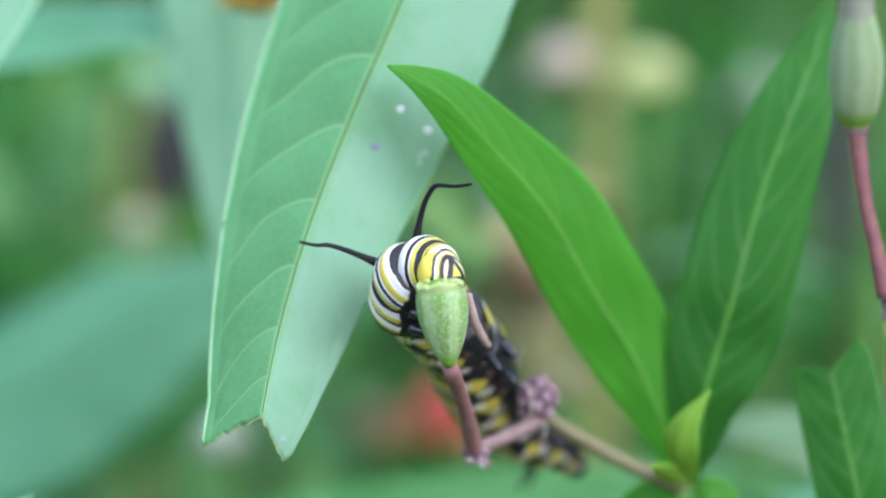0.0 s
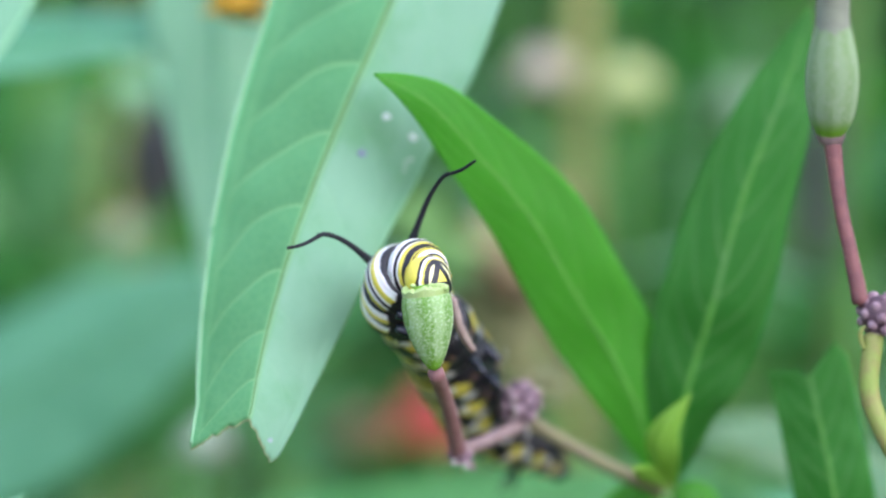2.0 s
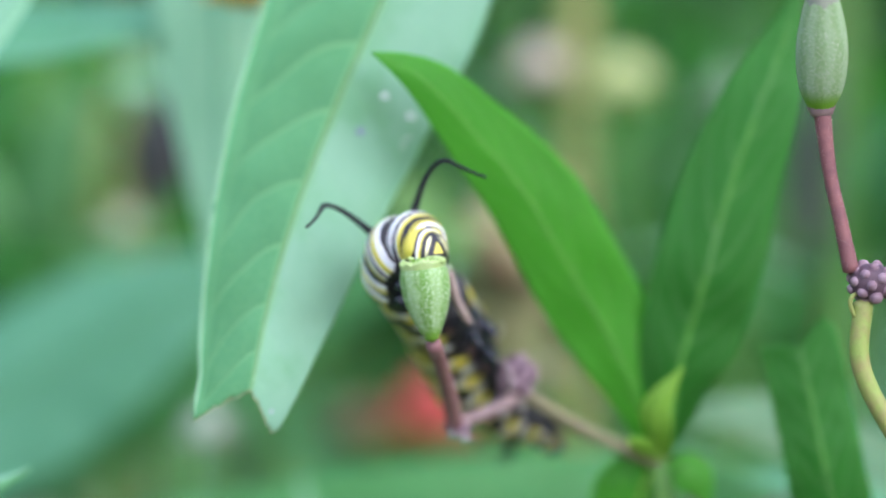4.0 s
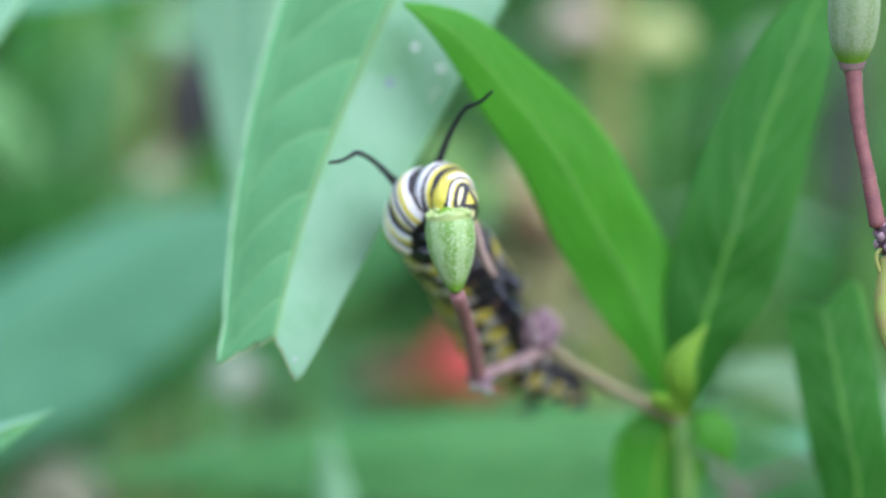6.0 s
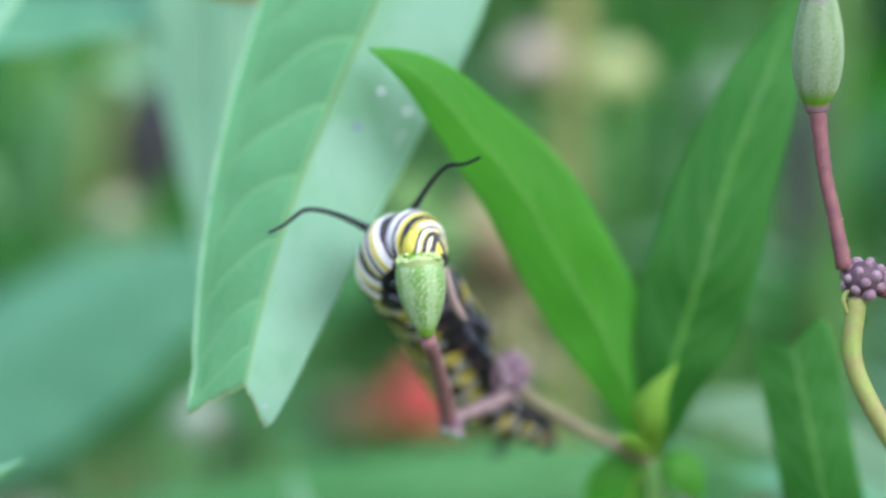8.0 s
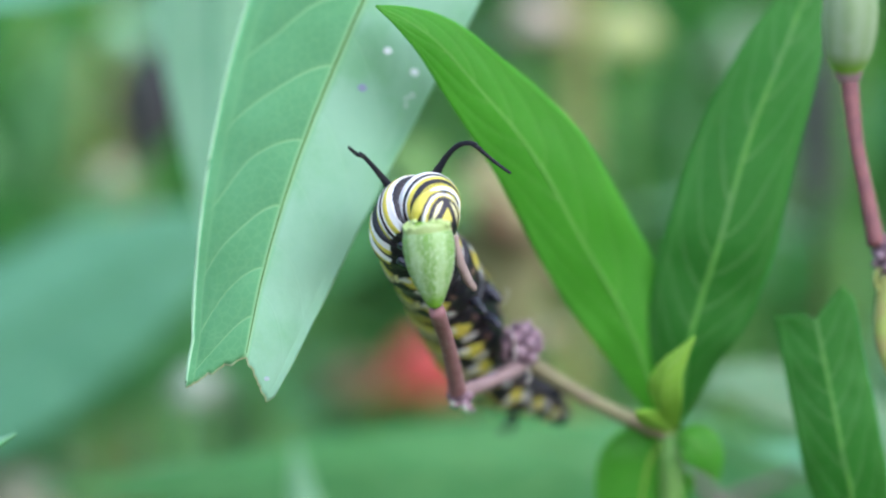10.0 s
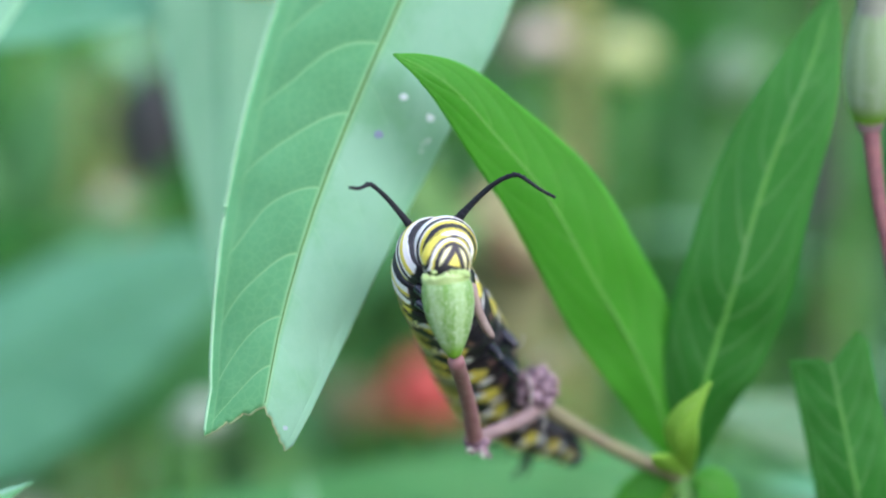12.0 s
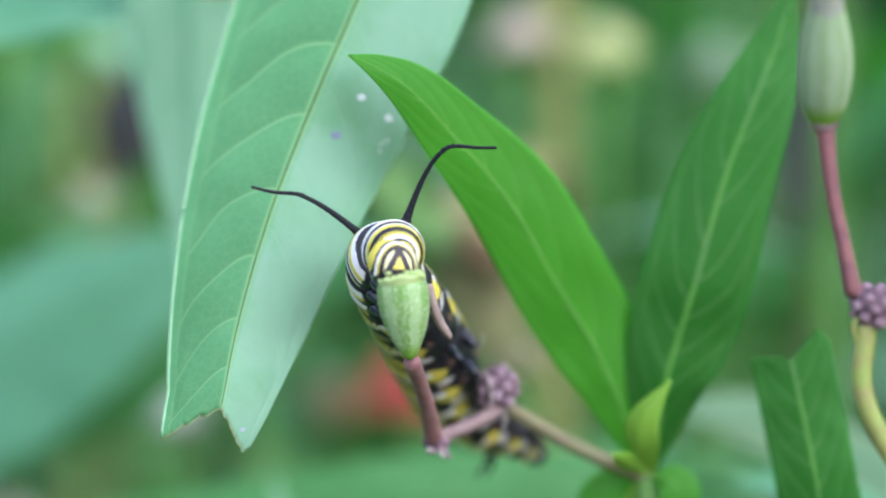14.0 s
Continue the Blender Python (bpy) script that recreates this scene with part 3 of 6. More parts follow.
    # flower stalk and what is left of the umbel
    part("peduncle", tube([node, mm(24.50, 20.29, -14.64), mm(20.00, 19.54, -12.38), mm(14.59, 17.49, -9.04)], [0.0009, 0.0008, 0.00074, 0.0008], 12, 24, rough=0.06), STALK_TAN, twig, "tan green flower stalk")
    core = part("receptacle", ball(mm(14.06, 16.17, -7.27), 0.0019, squash=(1, 0.9, 1.15)), SCAR_DARK, twig, "mauve knob studded with round scars")
    rng = random.Random(4)
    for i in range(22):
        z = 1 - 2 * (i + 0.5) / 22
        a = i * 2.39996
        d = Vector((math.cos(a) * math.sqrt(1 - z * z), math.sin(a) * math.sqrt(1 - z * z) * 0.9, z * 1.1))
        part("scar", ball(mm(14.06, 16.17, -7.27) + d * 0.00172, 0.00062 * rng.uniform(0.85, 1.2), seg=10, rings=6), SCAR, core)
    part("branch", tube([mm(13.96, 16.17, -9.43), mm(12.27, 14.19, -10.32), mm(10.40, 12.57, -10.99), mm(7.71, 10.77, -11.98)], [0.00082, 0.00072, 0.0007, 0.0008], 12, 16, rough=0.12), STALK_PINK, twig, "dusty pink side stalk")
    knob = part("knob", ball(mm(7.71, 10.37, -12.27), 0.00105, squash=(1.1, 1, 0.85)), SCAR_DARK, twig, "rough mauve joint")
    for dx, dz, r in ((0.5, -0.5, 0.62), (0.9, 0.0, 0.55), (-0.8, 0.2, 0.5), (-0.4, -0.6, 0.6), (0.9, -0.9, 0.42), (1.3, -1.3, 0.25)):
        part("scar", ball(mm(7.75 + dx, 9.9, -12.25 + dz), r / 1000, squash=(1, 0.8, 0.9), seg=9, rings=6), SCAR, knob)
    for dx, dz, ex, ez in ((0.4, -0.9, 0.8, -1.5), (-0.5, -0.6, -1.0, -0.9)):
        part("fray", tube([mm(7.75 + dx, 9.7, -12.25 + dz), mm(7.75 + (dx + ex) / 2, 9.5, -12.2 + (dz + ez) / 2), mm(7.75 + ex, 9.5, -12.25 + ez)], [0.00030, 0.00026, 0.00010], 8, 8, rough=0.3), POD_TIP, knob, "pale frayed bit of bark")
    ped = part("pedicel", tube([mm(7.60, 10.37, -11.96), mm(7.05, 6.25, -9.06), mm(6.32, 2.0, -6.40), mm(5.35, -3.7, -3.60)], [0.00088, 0.00078, 0.00072, 0.00078], 12, 20, rough=0.05), STALK_ROSE, twig, "faded rose flower stalk")
    PED = [mm(7.58, 9.16, -11.88), mm(7.05, 6.12, -9.06), mm(6.32, 2.0, -6.40), mm(5.35, -3.7, -3.60)]
    foot, top = mm(5.2, -4.2, -3.2), mm(4.35, -5.1, 4.35)
    bud = part("bud", tube([foot, foot.lerp(top, 0.16), foot.lerp(top, 0.36), foot.lerp(top, 0.58), foot.lerp(top, 0.80), foot.lerp(top, 0.94)],
                           [0.0006, 0.00125, 0.00188, 0.00230, 0.00236, 0.0021], 30, 30), BUD, twig, "downy green bud with its top chewed open")
    fuzz(bud, [foot, foot.lerp(top, 0.16), foot.lerp(top, 0.36), foot.lerp(top, 0.58), foot.lerp(top, 0.80), foot.lerp(top, 0.94)], [0.0006, 0.00125, 0.00188, 0.00230, 0.00236, 0.0021], 900, 0.00016, 51)
    fuzz(ped, PED, [0.00088, 0.00078, 0.00072, 0.00078], 260, 0.00016, 52)
    rim = bmesh.new()
    loops = []
    axis = (top - foot).normalized()
    sx = axis.orthogonal().normalized()
    sy = axis.cross(sx)
    for i in range(48):
        a = 2 * math.pi * i / 48
        d = sx * math.cos(a) + sy * math.sin(a)
        jag = 0.00035 * noise.noise(Vector((math.cos(a) * 2.2, math.sin(a) * 2.2, 3))) + rng.uniform(-0.00012, 0.00012) + 0.00012 * (i % 5 == 0)
        base = foot.lerp(top, 0.90)
        loops.append([rim.verts.new(base + d * 0.00216), rim.verts.new(base + d * 0.00225 + axis * (0.0006 + jag)), rim.verts.new(base + d * 0.0018 + axis * (0.0009 + jag)), rim.verts.new(base + d * 0.0012 + axis * 0.0004)])
    for a, b in zip(loops, loops[1:] + loops[:1]):
        for k in range(3):
            rim.faces.new((a[k], b[k], b[k + 1], a[k + 1]))
    part("rim", rim, BITTEN, bud, "pale wet ragged chewed rim", smooth=False)
    for dx, dz, r in ((1.3, 0.05, 0.5), (1.8, -0.15, 0.38), (0.6, 0.12, 0.34), (-1.1, 0.1, 0.28)):
        part("crumb", ball(top + Vector((dx / 1000, -0.0012, dz / 1000)), r / 1000, squash=(1.2, 1, 0.7), seg=7, rings=5), BITTEN, bud, "pale wet crumb of chewed bud", smooth=False)
    part("flesh", ball(top - Vector((0, 0, 0.0006)), 0.0015, squash=(1, 1, 0.35)), BITTEN, bud, "pale wet chewed top")
    part("stalk", tube([mm(9.0, 3.4, -1.7), mm(8.35, 2.6, -0.8), mm(7.55, 1.4, 0.9), mm(7.0, 0.4, 3.2)], [0.00030, 0.00044, 0.00046, 0.0004], 10, 16, rough=0.15), STALK_DULL, twig, "dull mauve flower stalk")
    for p, q in ((mm(13.22, 13.82, -9.00), mm(12.80, 13.55, -5.49)), (mm(11.89, 15.57, -3.44), mm(12.50, 14.09, -1.78)), (mm(14.57, 14.90, -9.42), mm(14.36, 14.36, -11.48))):
        part("hair", tube([p, p.lerp(q, 0.5) + Vector((0.0003, 0, 0)), q], [0.00008, 0.00008, 0.00005], 6, 6), HAIR, twig)
    return twig


build_twig()


# ---- the hanging waxy leaf ----
def build_hanging_leaf():
    plant = thing("milkweed_plant", mm(95, 60, -600), "tall milkweed stem with one long hanging eaten leaf", "plant")
    part("stem", tube([mm(95, 60, -605), mm(92, 56, -300), mm(84, 50, -60), mm(72, 42, 60), mm(42, 34, 118), mm(30, 32, 140)], [0.0034, 0.003, 0.0026, 0.0022, 0.0018, 0.001], 12, 50), STEM_GREEN, plant)
    rib = [mm(39.45, 29.00, 114.29), mm(25.95, 23.40, 97.74), mm(14.63, 17.80, 70.71), mm(6.38, 12.55, 46.74), mm(0.87, 9.05, 31.90), mm(-3.88, 6.60, 20.69), mm(-7.99, 3.94, 9.74), mm(-10.80, 1.42, -0.33), mm(-12.24, -1.20, -8.23), mm(-13.60, -2.80, -14.00)]

    def half(u):
        return 0.001 * float(np.interp(u, (0, 0.12, 0.3, 0.444, 0.556, 0.667, 0.778, 0.86, 0.94, 1), (0.8, 5, 10.3, 10.9, 9.65, 8.05, 6.2, 4.85, 3.95, 3.5)))

    def lean(u):
        return float(np.interp(u, (0.3, 0.444, 0.556, 0.667, 0.778, 0.86, 0.94), (-0.1, -0.106, -0.091, -0.08, -0.095, -0.18, -0.30)))

    shape = dict(fold=36, fold_other=28, skew=lean, seed=9, wave=0.02)

    def stop(v):
        ragged = 0.0050 * noise.noise(Vector((v * 7, 3.1, 0))) + 0.0030 * noise.noise(Vector((v * 21, 8.4, 0)))
        if v < 0:
            return 0.887 + 0.062 * abs(v) ** 1.3 + ragged
        return (0.887 + 0.052 * v / 0.88 if v < 0.88 else 0.939 - 0.10 * (v - 0.88)) + ragged
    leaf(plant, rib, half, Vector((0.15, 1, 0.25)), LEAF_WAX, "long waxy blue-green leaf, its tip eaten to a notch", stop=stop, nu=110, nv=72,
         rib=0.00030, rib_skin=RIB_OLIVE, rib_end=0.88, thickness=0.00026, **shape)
    blade = plant.children[-1]
    # droppings and a mauve fleck on the blade
    for u, v, r, skin, word in ((0.572, 0.35, 0.68, LAVENDER, "small lavender fleck"), (0.532, 0.77, 0.66, CHALK, "chalky white fleck"), (0.53, 0.42, 0.56, CHALK, "chalky white fleck"),
                                (0.552, 0.84, 0.33, CHALK, "chalky white fleck"), (0.564, 0.82, 0.22, CHALK, "chalky white fleck"), (0.558, 0.80, 0.26, CHALK, "chalky white fleck"), (0.905, 0.62, 0.42, LILAC, "pale lilac fleck")):
        p, n = blade_point(rib, half, Vector((0.15, 1, 0.25)), u, v, **shape)
        part("fleck", ball(p - n * 0.00012, r * 0.8 / 1000, squash=(0.12, 1.15, 0.75), turn=n.to_track_quat("X", "Z").to_matrix().to_4x4(), seg=12, rings=8), skin, blade, word)
    # thick pale margin along one side
    cut = [blade_point(rib, half, Vector((0.15, 1, 0.25)), stop(-1 + 2 * i / 112), -1 + 2 * i / 112, **shape)[0] for i in range(113)]
    part("bitten_edge", tube(cut, [0.00012] * 113, 7, 224), CUT_EDGE, blade, "dried tan bitten edge")
    rim = [blade_point(rib, half, Vector((0.15, 1, 0.25)), 0.30 + 0.64 * i / 24, -1.0, **shape)[0] for i in range(25)]
    part("margin", tube(rim, [0.00023] * 25, 8, 96), LEAF_RIM, blade, "thick pale green margin")
    rim = [blade_point(rib, half, Vector((0.15, 1, 0.25)), 0.30 + 0.625 * i / 24, 1.0, **shape)[0] for i in range(25)]
    part("margin", tube(rim, [0.00012] * 25, 8, 96), LEAF_RIM, blade, "thin pale green margin")


LEAF_RIM = plain("pale_leaf_margin", (0.28, 0.52, 0.30), (0.22, 0.45, 0.24), 500)
CUT_EDGE = plain("dried_leaf_edge", (0.30, 0.44, 0.22), (0.26, 0.31, 0.14), 900)
LILAC = plain("pale_lilac", (0.34, 0.44, 0.46), (0.26, 0.40, 0.38), 1500)
LAVENDER = plain("lavender_fleck", (0.24, 0.27, 0.42), (0.20, 0.26, 0.36), 1500)
CHALK = plain("chalky_white", (0.70, 0.78, 0.78), (0.54, 0.66, 0.64), 1500)
build_hanging_leaf()


# ---- the second umbel ----
def build_umbel():
    plant = thing("milkweed_umbel", mm(66, 4, -600), "milkweed flower stalk with one grey-green pod on a red stalk", "plant")
    part("peduncle", tube([mm(66, 4, -605), mm(65, 0, -300), mm(62, -6, -60), mm(53.33, -11.00, -19.68), mm(48.59, -11.00, -13.37), mm(45.04, -11.00, -6.36), mm(45.24, -11.00, -0.34)],
                          [0.0022, 0.002, 0.0014, 0.0010, 0.00092, 0.0009, 0.00095], 12, 70), STALK_GREEN, plant, "yellow-green curved flower stalk")
    core = part("receptacle", ball(mm(46.02, -11.00, 1.53), 0.0018, squash=(1.15, 1, 1.0)), SCAR_DARK, plant, "mauve knob studded with round scars")
    rng = random.Random(8)
    for i in range(26):
        z = 1 - 2 * (i + 0.5) / 26
        a = i * 2.39996
        d = Vector((1.15 * math.cos(a) * math.sqrt(1 - z * z), math.sin(a) * math.sqrt(1 - z * z), z))
        part("scar", ball(mm(46.02, -11.00, 1.53) + d * 0.00165, 0.00058 * rng.uniform(0.75, 1.2), seg=10, rings=6), SCAR, core)
    ped = part("pedicel", tube([mm(44.15, -11.00, 2.62), mm(43.26, -11.00, 6.96), mm(42.27, -11.00, 11.70), mm(41.58, -11.00, 17.42)], [0.00078, 0.00068, 0.00066, 0.00082], 12, 24, rough=0.05), STALK_RED, plant, "dull red pod stalk")
    fuzz(ped, [mm(44.15, -11.00, 2.62), mm(43.26, -11.00, 6.96), mm(42.27, -11.00, 11.70), mm(41.58, -11.00, 17.42)], [0.00078, 0.00068, 0.00066, 0.00082], 380, 0.00018, 53)
    part("sepal", tube([mm(41.58, -11.00, 17.03), mm(41.53, -11.00, 17.82), mm(41.49, -11.00, 18.61)], [0.0010, 0.0013, 0.0012], 14, 8), STALK_PINK, plant)
    pod = part("pod", tube([mm(41.49, -11.00, 17.82), mm(41.47, -11.5, 19.39), mm(41.40, -12.3, 21.57), mm(41.32, -13.2, 23.74), mm(41.22, -14.0, 25.70), mm(41.10, -14.8, 27.60)],
                           [0.0012, 0.0020, 0.00238, 0.00235, 0.0020, 0.0015], 24, 30), POD, plant, "plump grey-green seed pod")
    part("pod_tip", tube([mm(41.15, -14.4, 26.40), mm(41.05, -15.2, 28.40), mm(40.85, -16.8, 31.6), mm(40.70, -18.0, 34.59)], [0.00160, 0.00148, 0.00142, 0.00130], 14, 16, rough=0.06), POD_TIP, pod, "grey-mauve withered tip")
    part("pedicel", tube([mm(47.41, -11.00, 0.64), mm(49.38, -12.00, 0.25), mm(52.33, -13.00, 2.03)], [0.0007, 0.0006, 0.0004], 10, 10), STALK_RED, plant)
    part("tendril", tube([mm(44.64, -11.40, 0.64), mm(43.95, -11.60, -0.14), mm(44.35, -11.40, -1.53), mm(45.04, -11.20, -1.82)], [0.0002, 0.00022, 0.0002, 0.00012], 8, 12), STALK_GREEN, plant)

    return plant


umbel = build_umbel()

# ---- plants behind ----
def near_plants():
    a = thing("milkweed_plant", mm(-78, 62, -600), "leafy milkweed plant with broad pale blue-green leaves", "plant")
    part("stem", tube([mm(-78, 62, -605), mm(-80, 64, -250), mm(-79, 62, 10), mm(-62, 62, 90), mm(-30, 61, 118)], [0.0035, 0.003, 0.0026, 0.002, 0.0014], 10, 40), STEM_GREEN, a)
    leaf(a, [mm(-32, 61, 116), mm(-26, 62, 80), mm(-21, 61, 48), mm(-20, 60, 22), mm(-19, 58, -4)], lance(0.0088, 0.45), Vector((0.1, 1, 0.35)), LEAF_PALE, "pale blue-green hanging leaf", fold=8, seed=21, rib_skin=LEAF_TEAL)
    leaf(a, [mm(-78, 64, 20), mm(-60, 67, 32), mm(-38, 70, 36), mm(-8, 72, 38)], lance(0.0072, 0.5), Vector((0, 0.6, -0.8)), LEAF_MIST, "misty blue-green spreading leaf", fold=8, seed=22, rib_skin=LEAF_TEAL)
    leaf(a, [mm(-77, 56, -20), mm(-62, 38, 8), mm(-48, 31, 27), mm(-34, 29, 47), mm(-24, 28, 66)], lance(0.0066, 0.45), Vector((0.5, 0.7, -0.5)), LEAF_PALE, "pale blue-green upright leaf", fold=8, seed=23, rib_skin=LEAF_TEAL)
    b = thing("milkweed_plant", mm(-87, 140, -600), "milkweed plant with deep blue-green leaves", "plant")
    part("stem", tube([mm(-87, 140, -605), mm(-88, 140, -300), mm(-87, 139, -60), mm(-90, 146, 60)], [0.003, 0.0028, 0.0024, 0.0015], 10, 30), STEM_GREEN, b)
    leaf(b, [mm(-86, 138, -30), mm(-77.5, 133, -24), mm(-61.3, 130, -14.5), mm(-45.1, 127, -5.2), mm(-30.6, 125, 2.3), mm(-17.5, 124, 8.5)], lance(0.0150, 0.46), Vector((0.15, 0.85, -0.5)), LEAF_MIST, "broad blue-green leaf", fold=8, seed=24, rib_skin=LEAF_FAR)
    leaf(b, [mm(-87, 139, -44), mm(-52, 146, -20), mm(-20, 144, -3), mm(8, 140, 9)], lance(0.0095, 0.55), Vector((0.25, 0.85, -0.45)), LEAF_FAR, "mid-green spreading leaf", fold=8, seed=71, rib_skin=LEAF_FAR)
    c = thing("milkweed_plant", mm(80, 62, -600), "milkweed plant with long level green leaves", "plant")
    part("stem", tube([mm(80, 62, -605), mm(79, 62, -300), mm(78, 62, -45), mm(84, 68, 40)], [0.003, 0.0028, 0.0024, 0.0015], 10, 30), STEM_GREEN, c)
    leaf(c, [mm(85.4, 92.0, -44.4), mm(54.8, 84.0, -30.2), mm(12.8, 80.0, -25.8), mm(-44.6, 80.0, -28.0)], lance(0.0083, 0.5), Vector((0, 1, -0.25)), LEAF_FAR, "long green leaf held level", fold=8, seed=26, rib_skin=LEAF_FAR)
    leaf(c, [mm(79, 64, -34), mm(64, 68, -22), mm(48, 70, -14.5), mm(36, 71, -13)], lance(0.0046, 0.5), Vector((0, 0.8, -0.6)), LEAF_SAGE, "pale blue-green leaf", fold=8, seed=27, rib_skin=LEAF_TEAL)
    leaf(c, [mm(79, 60, -38), mm(66, 58, -30), mm(54, 57, -22.5), mm(42, 57, -20.5)], lance(0.0034, 0.5), Vector((0, 0.8, -0.6)), LEAF_MIST, "blue-green narrow leaf", fold=8, seed=35, rib_skin=LEAF_TEAL)
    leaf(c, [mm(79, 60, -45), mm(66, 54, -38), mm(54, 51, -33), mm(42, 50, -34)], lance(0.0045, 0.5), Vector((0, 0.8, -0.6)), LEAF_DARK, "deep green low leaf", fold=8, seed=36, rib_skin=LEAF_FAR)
    d = thing("milkweed_plant", mm(-75, 12, -600), "milkweed plant with one leaf tip reaching forward", "plant")
    part("stem", tube([mm(-75, 12, -605), mm(-76, 12, -300), mm(-77, 12, -38)], [0.003, 0.0026, 0.0016], 10, 30), STEM_GREEN, d)
    leaf(d, [mm(-77, 12, -40), mm(-62, 10, -29.5), mm(-49, 9, -22.7), mm(-34.9, 9, -16.0)], lance(0.0046, 0.45), Vector((0.2, 0.75, -0.65)), LEAF_WAX, "blue-green leaf with a narrow tip", fold=10, seed=29)


def light_plant():
    """A pale plant in the gap between the nearer leaves."""
    p = thing("milkweed_plant", mm(-60, 165, -600), "milkweed plant with soft light green leaves", "plant")
    part("stem", tube([mm(-60, 165, -605), mm(-61, 166, -300), mm(-60, 165, -30), mm(-56, 168, 60)], [0.003, 0.0028, 0.0022, 0.0014], 10, 30), STEM_GREEN, p)
    for pts, w, skin, seed in (
            ([mm(-60, 166, 4), mm(-57, 156, 16), mm(-53, 150, 26), mm(-50, 148, 36)], 0.0058, LEAF_SOFT, 61),
            ([mm(-60, 166, 10), mm(-68, 158, 20), mm(-75, 152, 26), mm(-84, 150, 30)], 0.0070, LEAF_SOFT, 62),
            ([mm(-60, 165, -12), mm(-52, 160, 4), mm(-46, 158, 10), mm(-36, 156, 14)], 0.0055, LEAF_SOFT, 63),
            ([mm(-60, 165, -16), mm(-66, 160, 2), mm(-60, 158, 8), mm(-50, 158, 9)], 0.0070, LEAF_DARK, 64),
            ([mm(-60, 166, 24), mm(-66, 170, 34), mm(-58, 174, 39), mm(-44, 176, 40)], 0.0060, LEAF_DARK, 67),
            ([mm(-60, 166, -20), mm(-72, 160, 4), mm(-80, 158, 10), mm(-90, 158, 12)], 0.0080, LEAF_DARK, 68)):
        leaf(p, pts, lance(w, 0.5), Vector((0.1, 0.8, -0.6)), skin, "", fold=8, seed=seed, rib_skin=LEAF_FAR)
    # a dark leaf put in where the gap behind is only deep shade
    q = thing("dead_leaf", mm(-40, 165, -600), "dark grey-mauve leaf added for a dark gap, on a thin dry stalk", "leaf")
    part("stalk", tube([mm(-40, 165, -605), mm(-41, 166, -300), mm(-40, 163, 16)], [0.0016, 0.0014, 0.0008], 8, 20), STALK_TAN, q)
    part("blade", blade_mesh([mm(-40, 163, 15), mm(-39, 161, 22), mm(-38, 160, 29), mm(-37, 161, 36)], lance(0.0062, 0.5), Vector((0.2, 1, 0)), fold=30, curl=0.2, nu=20, nv=8, seed=66), GAP_MAUVE, q)


def shade_plant():
    """Deep green leaves added for the dark of the gap between the two upright leaves, with one light leaf."""
    p = thing("milkweed_plant", mm(58, 215, -600), "milkweed plant added to darken a gap with deep green upright leaves", "plant")
    part("stem", tube([mm(58, 215, -605), mm(60, 216, -300), mm(58, 216, -20), mm(62, 218, 30)], [0.003, 0.0028, 0.0022, 0.0014], 10, 30), STEM_GREEN, p)
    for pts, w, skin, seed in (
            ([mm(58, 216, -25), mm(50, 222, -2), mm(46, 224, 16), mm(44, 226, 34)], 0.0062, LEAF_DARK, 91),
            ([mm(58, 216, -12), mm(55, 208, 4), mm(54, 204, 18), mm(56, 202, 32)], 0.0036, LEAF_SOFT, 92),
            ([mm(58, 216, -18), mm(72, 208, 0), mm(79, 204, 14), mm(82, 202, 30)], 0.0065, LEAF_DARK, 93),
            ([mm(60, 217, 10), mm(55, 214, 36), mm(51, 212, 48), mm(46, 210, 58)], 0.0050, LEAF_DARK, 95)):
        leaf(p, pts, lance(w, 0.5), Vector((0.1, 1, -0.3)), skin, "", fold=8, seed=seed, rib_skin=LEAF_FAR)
    # another dark leaf, added to make the gap at right read as shade
    q = thing("dead_leaf", mm(76, 204, -600), "dark brown leaf added to darken a gap, hanging on a thin dry stalk", "leaf")
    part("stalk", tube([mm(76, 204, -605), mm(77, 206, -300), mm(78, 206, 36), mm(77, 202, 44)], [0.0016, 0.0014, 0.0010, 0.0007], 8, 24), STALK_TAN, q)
    part("blade", blade_mesh([mm(77, 202, 44), mm(76, 200, 34), mm(74, 200, 20), mm(71.5, 201, 4)], lance(0.0062, 0.45), Vector((0.2, 1, 0)), fold=28, curl=0.2, nu=20, nv=8, seed=96), GAP_MAUVE, q)
    t = thing("dry_twig", mm(50, 62, -600), "thin grey-mauve forked twig, bare and dry", "twig")
    part("stem", tube([mm(50, 62, -605), mm(51, 62, -300), mm(47, 61, -70), mm(41.5, 60, -34), mm(38.5, 59, -26.9), mm(35.5, 57, -22.5)], [0.0016, 0.0013, 0.0009, 0.00075, 0.0007, 0.0004], 8, 40, rough=0.15), TWIG_GREY, t)
    part("branch", tube([mm(39.0, 59.4, -27.6), mm(42, 60, -26.2), mm(46, 60, -24.6), mm(50, 61, -23.2)], [0.0007, 0.0006, 0.0005, 0.0004], 8, 16, rough=0.15), TWIG_GREY, t)


